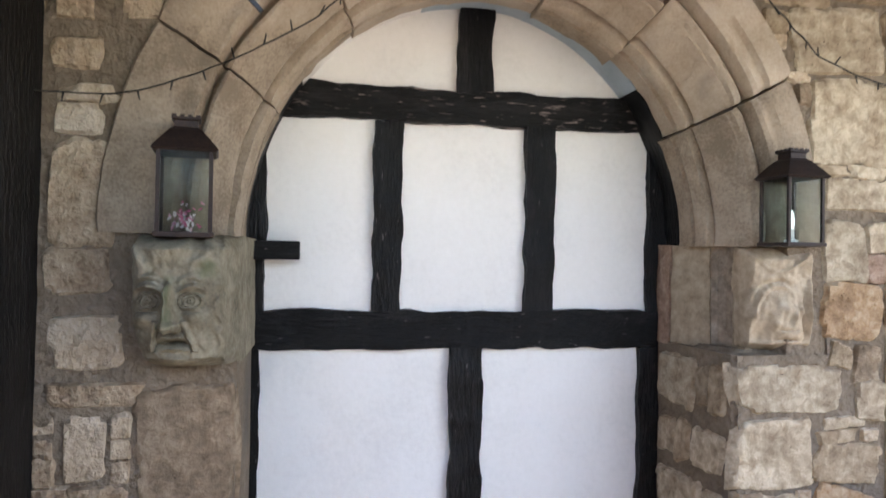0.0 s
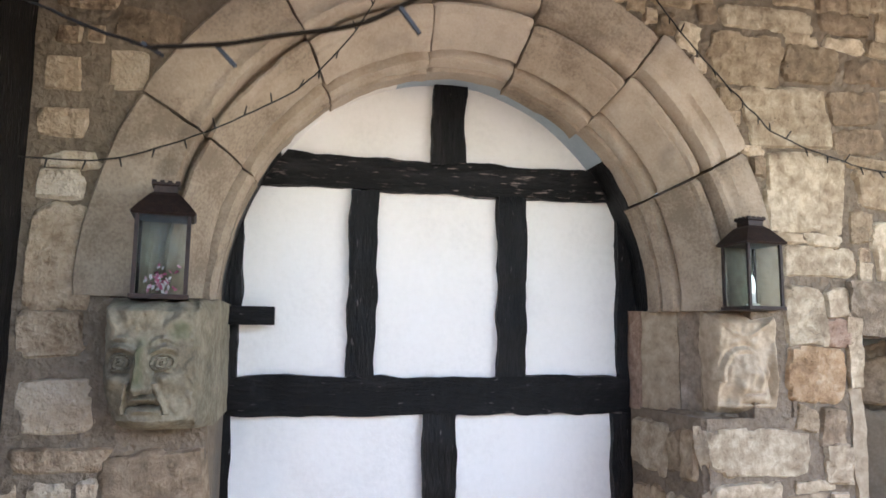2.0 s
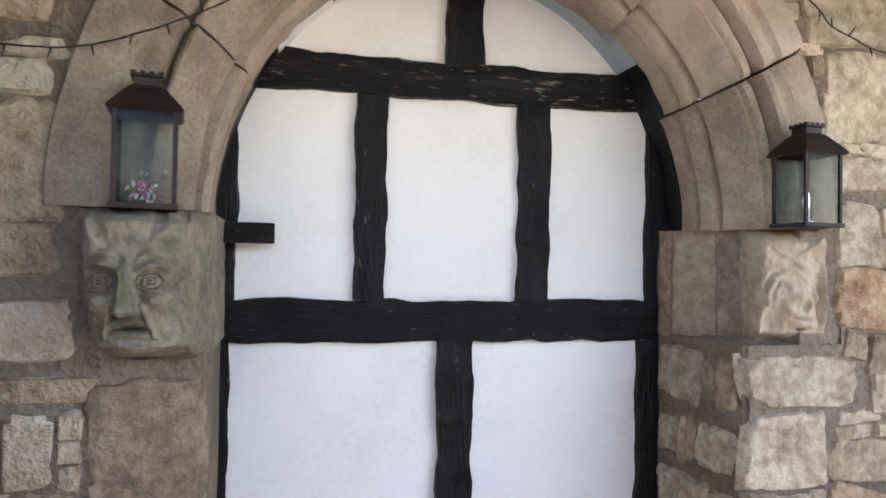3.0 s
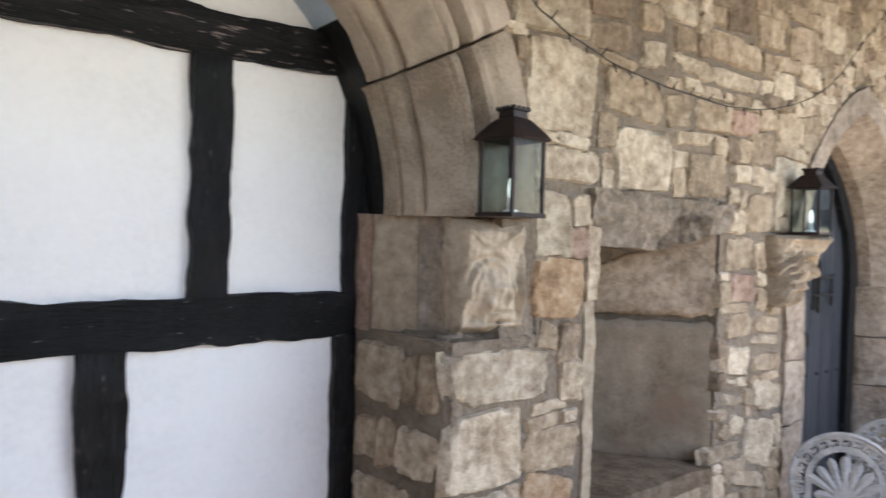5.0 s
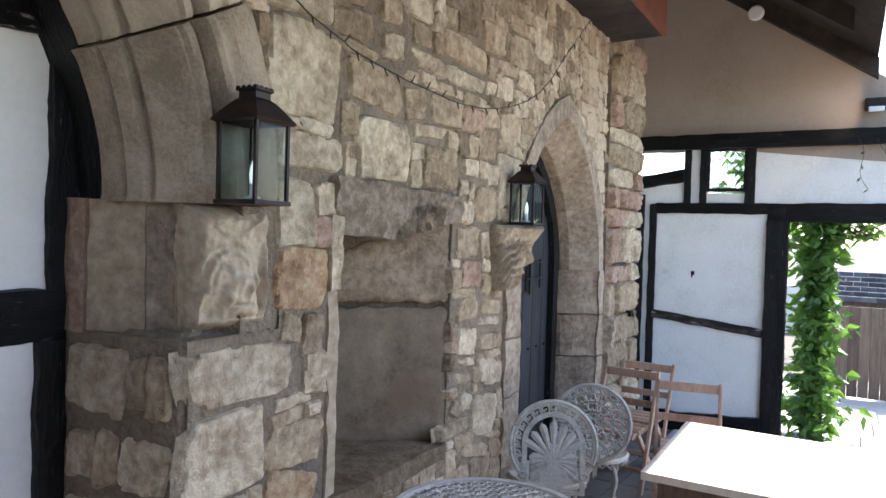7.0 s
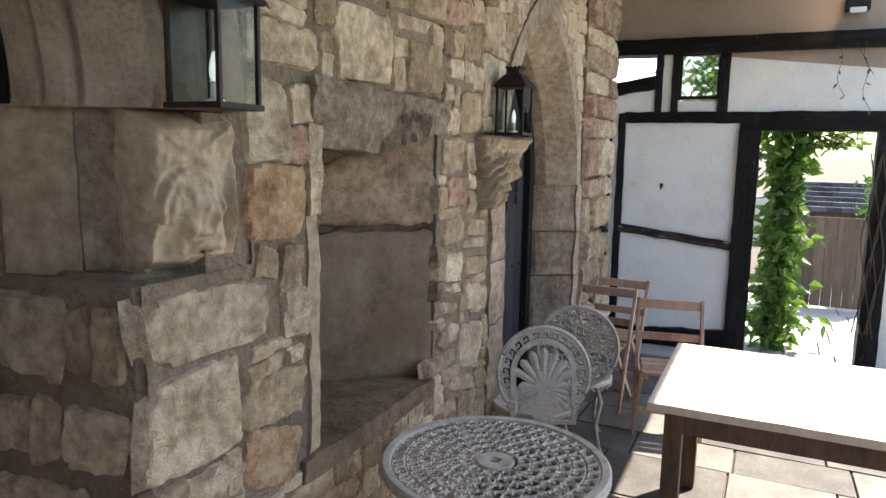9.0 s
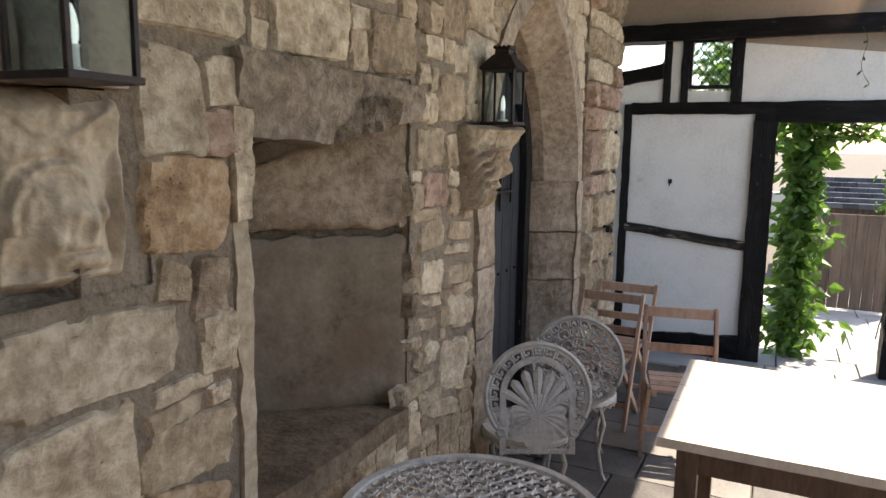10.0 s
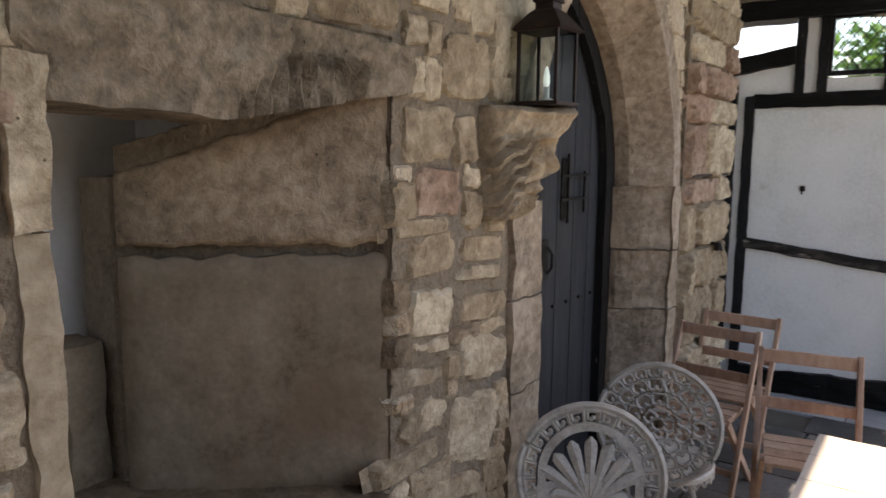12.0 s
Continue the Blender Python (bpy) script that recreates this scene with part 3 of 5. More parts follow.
for k, (a0, a1) in enumerate(zip(JOINTS, JOINTS[1:])):
    bm, rings = bm_new(), []
    shift, back_off = (-0.016, 0.018, -0.014, 0.004, -0.004, 0.003, 0.0)[k], rnd.uniform(-0.008, 0.010)
    for s in range(25):
        a = radians(a0 + 0.22 + (a1 - a0 - 0.44) * s / 24)
        row = []
        for r, y in PROFILE:
            wob = 0.010 * noise.noise((r * 9 + k * 3, y * 9, a * 5)) + 0.006 * noise.noise((r * 25 + k, y * 25, a * 18)) - 0.016 * max(0.0, noise.noise((r * 14 + k * 5, y * 14, a * 11)) - 0.35)
            edge = 0.012 if s in (0, 24) else 0.002 if s in (1, 23) else 0
            broad = min(1.0, max(0.0, (r - 1.08) / 0.1)) * (0.02 + 0.05 * max(0.0, -math.cos(a)))
            rr = r + shift + wob + broad
            row.append(bm.verts.new((rr * math.cos(a), y + back_off + wob + edge, RISE * rr * math.sin(a))))
        rings.append(row)
    for p, q in zip(rings, rings[1:]):
        for i in range(len(PROFILE) - 1):
            bm.faces.new([p[i], p[i + 1], q[i + 1], q[i]])
    for row in (rings[0], rings[-1][::-1]):
        bm.faces.new(row)
    part("voussoir", bm, M_ASHLAR, stone_archway, smooth=True)

wall_infill = bm_new()
rough_box(wall_infill, 0.18, 2.12, 2.752, 2.80, -0.1, 2.88, 0.07, 0.006, 3)
wall_infill = tagged(put("wall_infill", wall_infill, M_LIME, True), "white limewashed plaster infill under the stone arch", "plaster wall", kind="structure")
for name, a0, a1, mat, lab in (("dark_reveal", -2, 41, M_BLACK, "black painted inner reveal"), ("painted_reveal", 41, 104, M_BLUE, "blue-grey painted soffit"), ("limewashed_reveal", 104, 141, M_LIME, "white limewashed soffit"), ("dark_reveal", 141, 182, M_BLACK, "black painted inner reveal")):
    bm, n = bm_new(), 18
    for i in range(n):
        a, b = radians(a0 + (a1 - a0) * i / n), radians(a0 + (a1 - a0) * (i + 1) / n)
        ra, rb = (0.872 + 0.006 * noise.noise((x * 4, a0, 0)) for x in (a, b))
        prism(bm, [(AX + q * math.cos(t), AZ + 1.12 * q * math.sin(t)) for q, t in ((1.0, a), (1.0, b), (rb, b), (ra, a))], 2.585, 2.765)
    part(name, bm, mat, wall_infill, lab)

timber_frame = thing("timber_frame", (0, 0, 0), "black painted oak framing with uneven hewn edges", "timber frame")


def beam(x0, x1, z0, z1, material=None, seed=0.0, y0=2.722, parent=None, amp=0.013):
    bm = bm_new()
    rough_box(bm, x0, x1, y0, 2.79, z0, z1, 0.028, amp, 7, seed)
    return part("beam", bm, material or M_BLACK, parent or timber_frame, smooth=False)


beam(0.26, 2.10, 2.305, 2.448, M_BLACK_FLAKED, 1)
beam(0.24, 2.10, 1.385, 1.542, M_BLACK_ALONG, seed=2)
for x0, x1, z0, z1 in ((0.755, 0.868, 1.54, 2.31), (1.385, 1.510, 1.54, 2.31), (1.095, 1.238, 2.44, 2.83), (1.075, 1.208, -0.05, 1.39), (1.932, 2.09, 1.53, 2.55), (1.898, 2.09, -0.05, 1.39), (0.22, 0.335, 1.53, 2.40), (0.22, 0.318, -0.05, 1.39)):
    beam(x0, x1, z0, z1, seed=x0 * 7)
bracket = bm_new()
box(bracket, 0.285, 0.468, 2.64, 2.715, 1.741, 1.812, 0.004)
tagged(put("wooden_bracket", bracket, M_BLACK_ALONG), "short black wooden bracket fixed beside the arch", "bracket")


# ---- carved stones ----
def carved(name, at, size, relief, outline, material, label, category, nu=84, nv=96):
    """A carved block: its front is a relief over u, v in 0..1, its sides run back into the wall."""
    w, d, h = size
    bm = bm_new()
    front = []
    for j in range(nv + 1):
        row = []
        for i in range(nu + 1):
            u, v = i / nu, j / nv
            lo, hi, drop = outline(v)
            x = (lo + (hi - lo) * u) * w
            edge = min(1.0, min(u, 1 - u) * 9) ** 0.5 * min(1.0, min(v, 1 - v) * 9) ** 0.5
            y = d * (1 - edge) * 0.3 - relief(u, v) + drop
            p = Vector((x, y, v * h))
            row.append(bm.verts.new(p + noise.noise_vector(p * 18) * 0.004 + noise.noise_vector(p * 50) * 0.0016))
        front.append(row)
    backs = {}
    for j in range(nv):
        for i in range(nu):
            bm.faces.new([front[j][i], front[j][i + 1], front[j + 1][i + 1], front[j + 1][i]])
    rim = [(0, i) for i in range(nu)] + [(j, nu) for j in range(nv)] + [(nv, i) for i in range(nu, 0, -1)] + [(j, 0) for j in range(nv, 0, -1)]
    for j, i in rim:
        c = front[j][i].co
        backs[(j, i)] = bm.verts.new((c.x, d, c.z))
    for a, b in zip(rim, rim[1:] + rim[:1]):
        bm.faces.new([front[a[0]][a[1]], front[b[0]][b[1]], backs[b], backs[a]])
    ob = put(name, bm, material, True)
    ob.matrix_basis = pose(*at)
    return tagged(ob, label, category)


def bump(u, v, cu, cv, su, sv):
    return math.exp(-((u - cu) / su) ** 2 - ((v - cv) / sv) ** 2)


def ridge(x, wide):
    return math.exp(-(x / wide) ** 2)


def face_relief(u, v):
    c = 0.445
    side = abs(u - c)
    h = 0.062 * max(0.0, 1 - (side / (0.46 if u < c else 0.58)) ** 3) + 0.012 * ridge(v - 0.5, 0.35)
    # furrowed forehead and raised brows
    for k in (-1, 1):
        e = c + 0.185 * k
        s = (u - e) / 0.125
        if abs(s) < 1.3:
            h += 0.024 * ridge(v - (0.622 - 0.035 * s * s + 0.012 * s * k), 0.020) * max(0, 1 - abs(s) / 1.3)
            h += 0.012 * ridge(v - (0.69 - 0.04 * s * s), 0.016) * max(0, 1 - abs(s) / 1.3)
        # sunken sockets, round eyes between heavy lids, drilled pupils
        h -= 0.022 * bump(u, v, e, 0.525, 0.115, 0.052)
        d = math.hypot((u - e) / 0.088, (v - 0.52) / 0.046)
        h += 0.030 * math.sqrt(max(0.0, 1 - d * d)) + 0.015 * ridge(d - 1.16, 0.13)
        q = math.hypot((u - e) / 0.034, (v - 0.522) / 0.024)
        h -= 0.007 * ridge(q - 1.0, 0.22) + 0.010 * max(0.0, 1 - (q / 0.4) ** 2)
        h -= 0.012 * ridge(v - 0.452 + 0.08 * abs(u - e), 0.010) * ridge(u - e, 0.09)
        # cheeks, and folds from the nostrils to the corners of the mouth
        h += 0.026 * bump(u, v, c + 0.22 * k, 0.40, 0.085, 0.06)
        fold = c + k * (0.085 + 0.42 * (0.36 - v))
        if 0.16 < v < 0.38:
            h -= 0.010 * ridge(u - fold, 0.016)
            h += 0.012 * ridge(u - fold - 0.04 * k, 0.026)
        # nostril wings
        h += 0.030 * bump(u, v, c + 0.062 * k, 0.345, 0.034, 0.030) - 0.014 * bump(u, v, c + 0.035 * k, 0.318, 0.018, 0.010)
    if v > 0.31:
        wide = 0.030 + 0.035 * max(0.0, min(1.0, (0.62 - v) / 0.28))
        h += 0.058 * ridge(u - c, wide) / (1 + math.exp(60 * (v - 0.63)))
    h += 0.020 * bump(u, v, c, 0.355, 0.045, 0.03)
    # drawn-down mouth and chin
    sag = 0.9 * (u - c - 0.01) ** 2
    h += 0.026 * ridge(v - (0.272 - sag), 0.018) * ridge(u - c - 0.01, 0.13) + 0.024 * ridge(v - (0.190 - sag), 0.020) * ridge(u - c - 0.01, 0.11) - 0.030 * ridge(v - (0.232 - sag), 0.013) * ridge(u - c - 0.01, 0.14)
    h += 0.022 * bump(u, v, c, 0.09, 0.14, 0.055)
    # wavy locks over the forehead and down both sides
    top = 1 / (1 + math.exp(-45 * (v - 0.80 + 0.25 * side * side)))
    flank = 1 / (1 + math.exp(-50 * (side - 0.40)))
    wave_top = math.tanh(1.6 * math.sin(30 * (u - c) + 4 * math.sin(8 * v + 5 * u) + 9 * v) + 0.8 * noise.noise((u * 11, v * 14, 6)))
    wave_side = math.tanh(1.6 * math.sin(40 * side + 4 * math.sin(13 * v + 2 * u)) + 0.8 * noise.noise((u * 9, v * 11, 5)))
    h += top * (0.010 * wave_top + 0.008) + flank * (1 - top) * (0.008 * wave_side + 0.004)
    return 1.4 * h + 0.006 * noise.noise((u * 12, v * 12, 9)) + 0.003 * noise.noise((u * 30, v * 30, 2))


carved("carved_stone_head", (-0.022, 2.10, 1.412), (0.322, 0.64, 0.405), face_relief, lambda v: (0.16 * (1 - min(1, v * 2.2)) ** 2 + 0.03, 1.0, 0.02 * (1 - v)), M_GREEN,
       "green-tinged carved stone head with staring eyes", "stone carving")


def beast_relief(u, v):
    h = 0.075 + 0.012 * math.sin(2.2 * u + 1.5 * v)
    d = math.hypot((u - 0.46) * 0.8, v - 0.40)
    if u < 0.62 and v > 0.34:
        h += 0.009 * math.sin(62 * d - 0.6) * ridge(d - 0.27, 0.06) * min(1.0, (0.62 - u) * 8)
    h += 0.022 * max(0, 1 - (d / 0.2) ** 2)
    for cu, cv, su, sv, a in ((0.62, 0.22, 0.16, 0.09, 0.026), (0.60, 0.15, 0.17, 0.014, -0.020), (0.60, 0.245, 0.13, 0.012, -0.016), (0.55, 0.43, 0.07, 0.04, 0.020), (0.40, 0.30, 0.05, 0.04, 0.016),
                              (0.76, 0.42, 0.06, 0.04, 0.018), (0.66, 0.36, 0.04, 0.08, 0.020), (0.88, 0.40, 0.035, 0.22, 0.022), (0.80, 0.34, 0.02, 0.16, -0.016), (0.22, 0.18, 0.12, 0.07, -0.022), (0.30, 0.10, 0.10, 0.04, 0.016)):
        h += a * bump(u, v, cu, cv, su, sv)
    lip = 0.76 + 0.03 * math.sin(4.5 * u + 0.6)
    cap = 1 / (1 + math.exp(-45 * (v - lip)))
    swirl = 0.010 * ridge(v - 0.86 + 0.10 * math.sin(6 * u - 1.2), 0.025)
    flat = min(1.0, 10 * min(u, 1 - u)) * min(1.0, 8 * v)
    return 0.05 + 0.032 * cap + flat * ((1 - cap) * (h - 0.06) + cap * swirl + 0.010 * noise.noise((u * 6, v * 6, 3)) + 0.004 * noise.noise((u * 15, v * 15, 7)))


springer = thing("arch_springer", (0, 0, 1.415), "moulded springer stone below the arch, stained grey in its hollow", "stone block")
for name, pts, mat, lab in (("worn_edge", [(1.98, 2.75), (1.975, 2.70), (1.99, 2.645), (2.05, 2.66), (2.05, 2.75)], M_PINK, "pinkish worn edge"),
                            ("moulding", [(2.0, 2.64), (2.018, 2.56), (2.045, 2.49), (2.062, 2.455), (2.15, 2.5), (2.08, 2.65)], M_SPRINGER, ""),
                            ("hollow", [(2.066, 2.452), (2.09, 2.44), (2.105, 2.41), (2.108, 2.375), (2.2, 2.38), (2.16, 2.5)], M_JAMB, "grey stained hollow"),
                            ("arris", [(2.106, 2.37), (2.110, 2.338), (2.124, 2.314), (2.21, 2.32), (2.22, 2.38)], M_SPRINGER, "pale arris")):
    bm = bm_new()
    plan(bm, pts, 0.0, 0.412)
    bmesh.ops.subdivide_edges(bm, edges=list(bm.edges), cuts=4, use_grid_fill=True)
    for v in bm.verts:
        v.co += noise.noise_vector(v.co * 11) * 0.007 + noise.noise_vector(v.co * 40) * 0.002
    part(name, bm, mat, springer, lab, smooth=False)
carved("carved_corbel", (2.100, 2.335, 1.415, 0, 0, -12), (0.272, 0.30, 0.402), beast_relief, lambda v: (0.0, 1.0, 0.02 * (1 - min(1, v / 0.35))), M_SPRINGER, "worn carved stone corbel with a beast in relief", "stone carving")


def profile_relief(u, v):
    h = 0.045 + 0.13 * u * (0.3 + 0.7 * v)
    face = 1 / (1 + math.exp(-34 * (u - 0.50 - 0.10 * (v - 0.5))))
    cap = 1 / (1 + math.exp(-50 * (v - 0.80 + 0.10 * (1 - u))))
    # long wavy locks swept back and down
    across = v - 0.62 * u + 0.035 * math.sin(15 * u + 5 * v) + 0.015 * noise.noise((u * 8, v * 8, 3))
    lock = math.tanh(1.7 * math.sin(44 * across))
    h += (1 - face) * (1 - cap) * (0.026 * lock + 0.006 * math.sin(132 * across) + 0.012)
    # brow, round eye with a drilled pupil, cheek, nose, moustache and lips
    d = math.hypot((u - 0.70) / 0.085, (v - 0.62) / 0.05)
    h += face * (0.042 * math.sqrt(max(0.0, 1 - d * d)) - 0.030 * max(0.0, 1 - (d / 0.36) ** 4) + 0.012 * ridge(d - 1.2, 0.15))
    h += -0.045 * bump(u, v, 0.70, 0.62, 0.14, 0.075) + 0.032 * ridge(v - (0.735 - 0.8 * (u - 0.70) ** 2), 0.022) * ridge(u - 0.70, 0.17)
    h += 0.026 * bump(u, v, 0.62, 0.47, 0.10, 0.07) + 0.030 * bump(u, v, 0.90, 0.48, 0.07, 0.10)
    h += -0.030 * ridge(v - 0.325 - 0.15 * (u - 0.75), 0.014) * ridge(u - 0.78, 0.14) + 0.022 * ridge(v - 0.27, 0.024) * ridge(u - 0.80, 0.10) - 0.022 * ridge(v - 0.225, 0.012) * ridge(u - 0.80, 0.12)
    h += face * (0.010 * math.sin(60 * u + 20 * v) * ridge(v - 0.12, 0.10)) + cap * (0.016 + 0.010 * noise.noise((u * 9, v * 9, 2)))
    return h + 0.02 * max(0, 1 - abs(v - 0.95) / 0.06) + 0.005 * noise.noise((u * 20, v * 20, 8))


def profile_outline(v):
    edge = 0.50 + 0.47 * v ** 0.8
    for at, wide, a in ((0.84, 0.05, 0.05), (0.70, 0.04, -0.03), (0.45, 0.06, 0.09), (0.34, 0.025, -0.05), (0.27, 0.025, 0.04), (0.20, 0.02, 0.03), (0.08, 0.05, 0.04)):
        edge += a * math.exp(-((v - at) / wide) ** 2)
    return 0.0, min(1.0, edge), 0.0


carved("carved_door_corbel", (3.95, 2.225, 1.455), (0.305, 0.12, 0.345), profile_relief, profile_outline, M_CARVED, "carved stone corbel head with flowing hair beside the door", "stone carving")

# ---- the niche ----
niche = bm_new()
prism(niche, [(2.50, 0.70), (3.75, 0.70), (3.75, 2.0), (2.50, 2.0)], 2.98, 3.06)
tagged(put("wall_niche_back", niche, M_LIME_OLD), "dim limewashed back of the deep niche", "niche wall", kind="structure")
stone_niche = thing("stone_niche", (0, 0, 0), "deep splayed niche lined with large stone slabs", "niche")


def slab(z0, z1, z1l=None, seed=0, material=M_SLAB, label="", z0l=None, back=0.0):
    """A splayed, chipped slab from the niche's outer edge back into the wall."""
    bm = bm_new()
    (xa, ya), (xb, yb) = (3.545, 2.225), (3.065, 2.70)
    NI, NJ = 44, 36
    grid = []
    for j in range(NJ + 1):
        row = []
        for i in range(NI + 1):
            s, q = i / NI, j / NJ
            top = z1 + ((z1l or z1) - z1) * s
            # uneven outline: both ends and both sides wander
            up = noise.noise((s * 9, seed, 1)) * 0.012 + noise.noise((s * 31, seed, 2)) * 0.008
            dn = noise.noise((s * 8, seed, 5)) * 0.010 + noise.noise((s * 29, seed, 6)) * 0.007
            a, b = z0 + ((z0l or z0) - z0) * s + dn, top + up
            s2 = s + (noise.noise((q * 11, seed, 8)) * 0.02) * (1 - s) * (1 if i == 0 else 0.4)
            p = Vector((xa + (xb - xa) * s2, ya + (yb - ya) * s2, a + (b - a) * q))
            edge = min(i / 3, (NI - i) / 3, j / 2.5, (NJ - j) / 2.5, 1.0)
            d = noise.noise(p * 3) * 0.007 + noise.noise(p * 14) * 0.0025 + noise.noise(p * 32) * 0.003
            chip = max(0.0, noise.noise(p * 9 + Vector((seed, 3, 0))) - 0.36) * 0.015
            row.append(bm.verts.new(p + Vector((0.7, 0.7, 0)) * (d + chip + back + 0.02 * (1 - edge) ** 2)))
        grid.append(row)
    for a, b in zip(grid, grid[1:]):
        for i in range(NI):
            bm.faces.new([a[i], a[i + 1], b[i + 1], b[i]])
    r = bmesh.ops.extrude_face_region(bm, geom=list(bm.faces))
    for v in r["geom"]:
        if isinstance(v, bmesh.types.BMVert):
            v.co += Vector((0.09, 0.09, 0))
    return part("slab", bm, material, stone_niche, label, smooth=True)


slab(1.424, 1.845, 1.60, 3)
slab(0.76, 1.396, None, 7, M_SLAB_PALE, "smooth grey-green lower slab")
slab(1.825, 1.875, 1.668, 11, M_MORTAR, "brown mortar packed under the lintel", 1.585, 0.012).name = "mortar_packing"
closing = bm_new()
plan(closing, [(3.46, 2.42), (3.62, 2.42), (3.62, 2.99), (3.30, 2.99), (3.30, 2.94), (3.46, 2.80)], 1.56, 1.96)
part("niche_cheek", closing, M_LIME_OLD, stone_niche, "dim limewashed cheek of the niche")
backing = bm_new()
plan(backing, [(3.57, 2.26), (3.60, 2.90), (3.09, 2.90), (3.09, 2.76)], 0.7, 1.59)
part("splay_core", backing, M_MORTAR, stone_niche)
lintel = bm_new()
rough_box(lintel, 2.66, 3.60, 2.205, 2.60, 1.70, 1.935, 0.02, 0.014, 6, 3)
for v in lintel.verts:
    s = (v.co.x - 2.66) / 0.94
    low, high = 1.738 - 0.05 * s if s < 0.4 else 1.718 + 0.15 * (s - 0.4), 1.945 - 0.03 * s
    q = (v.co.z - 1.70) / 0.235
    v.co.z = low + (high - low) * q + 0.03 * max(0, v.co.y - 2.3)
    if v.co.y < 2.24:
        v.co.y += 0.02 * max(0, 0.5 - q) + (0.013 * math.sin(150 * v.co.x) if 0.42 < s < 0.85 and q < 0.6 else 0) + 0.012 * noise.noise(v.co * 22)
part("lintel", lintel, M_LINTEL, stone_niche, "fluted worn stone lintel", smooth=True)
soffit = bm_new()
rough_box(soffit, 2.70, 3.56, 2.50, 2.975, 1.752, 1.81, 0.06, 0.008, 5)
part("soffit", soffit, M_LIME_OLD, stone_niche, "dim plastered soffit of the niche")
sill = bm_new()
rough_box(sill, 2.60, 3.50, 2.205, 3.0, 0.70, 0.775, 0.05, 0.012, 5, 5)
for v in sill.verts:
    if v.co.z > 0.74:
        v.co.z += 0.05 * max(0, v.co.y - 2.25)
part("sill", sill, M_SILL, stone_niche, "worn brown stone sill", smooth=True)
jamb = bm_new()
rough_box(jamb, 2.645, 2.705, 2.212, 2.45, 1.535, 1.80, 0.02, 0.012, 9, 7)
part("jamb_stone", jamb, M_CREAM, stone_niche)
jamb = bm_new()
rough_box(jamb, 2.655, 2.712, 2.228, 2.80, 0.77, 1.53, 0.022, 0.014, 7, 9)
part("jamb_stone", jamb, M_SPRINGER, stone_niche, "pale dressed edge of the niche")

block = bm_new()
rough_box(block, 2.975, 3.075, 2.80, 2.93, 0.80, 1.175, 0.03, 0.012, 8, 4)
tagged(put("loose_stone_block", block, M_SLAB_PALE, True), "grey stone block standing deep in the niche", "stone block")

# ---- the pointed doorway ----
door_1 = thing("door_1", ((DX0 + DX1) / 2, 2.52, 0), "closed dark blue-grey plank door with iron fittings in a pointed arch", "door", kind="structure")
inner = [(x - 4.975, z) for x, z in door_arch(4.38, 5.57, 1.52, 2.40)]
for k in range(7):
    xa, xb = -0.595 + 0.17 * k, -0.595 + 0.17 * (k + 1)

    def top_at(x):
        for (x1, z1), (x2, z2) in zip(inner, inner[1:]):
            if x1 <= x <= x2:
                return z1 + (z2 - z1) * (x - x1) / max(1e-6, x2 - x1)
        return 1.52
    bm = bm_new()
    prism(bm, [(xa + 0.003, -0.05), (xb - 0.003, -0.05), (xb - 0.003, top_at(xb - 0.01)), ((xa + xb) / 2, top_at((xa + xb) / 2)), (xa + 0.003, top_at(xa + 0.01))], 0.0, 0.05)
    part("plank", bm, M_DOOR, door_1)
bm = bm_new()
outer = [(x - 4.975, z) for x, z in door_arch(4.31, 5.64, 1.50, 2.50)]
full_in = [(-0.535, -0.05)] + [(x * 0.9, z - 0.06 if abs(x) < 0.5 else z) for x, z in inner] + [(0.535, -0.05)]
full_out = [(-0.66, -0.05)] + outer + [(0.66, -0.05)]
for i in range(len(full_in) - 1):
    prism(bm, [full_out[i], full_out[i + 1], full_in[i + 1], full_in[i]], -0.045, 0.012)
part("door_frame", bm, M_BLACK, door_1, "black painted pointed frame")
for z in (0.96,):
    bm = bm_new()
    for k in range(8):
        lathe_at = -0.5 + k * 0.14
        box(bm, lathe_at - 0.008, lathe_at + 0.008, -0.012, 0.002, z - 0.008, z + 0.008, 0.003)
    part("studs", bm, M_IRON, door_1, "row of iron studs")
bm = bm_new()
box(bm, 0.115, 0.195, -0.008, 0.004, 1.36, 1.64, 0.002)
for dx, za, zb in ((0.155, 1.34, 1.66), (0.33, 1.38, 1.58)):
    bar(bm, (dx, -0.02, za), (dx, -0.02, zb), 0.014, 0.012)
for dz in (1.45, 1.56):
    bar(bm, (0.06, -0.03, dz), (0.37, -0.03, dz), 0.014, 0.012)
part("grille", bm, M_IRON, door_1, "small black iron grille")
bm = bm_new()
box(bm, -0.12, -0.02, -0.02, 0.0, 1.10, 1.28, 0.004)
tube(bm, [(-0.06, -0.03, 1.25), (-0.04, -0.045, 1.22), (-0.04, -0.045, 1.16), (-0.06, -0.03, 1.13)], 0.008)
part("lock_plate", bm, M_IRON, door_1, "iron lock plate with handle")

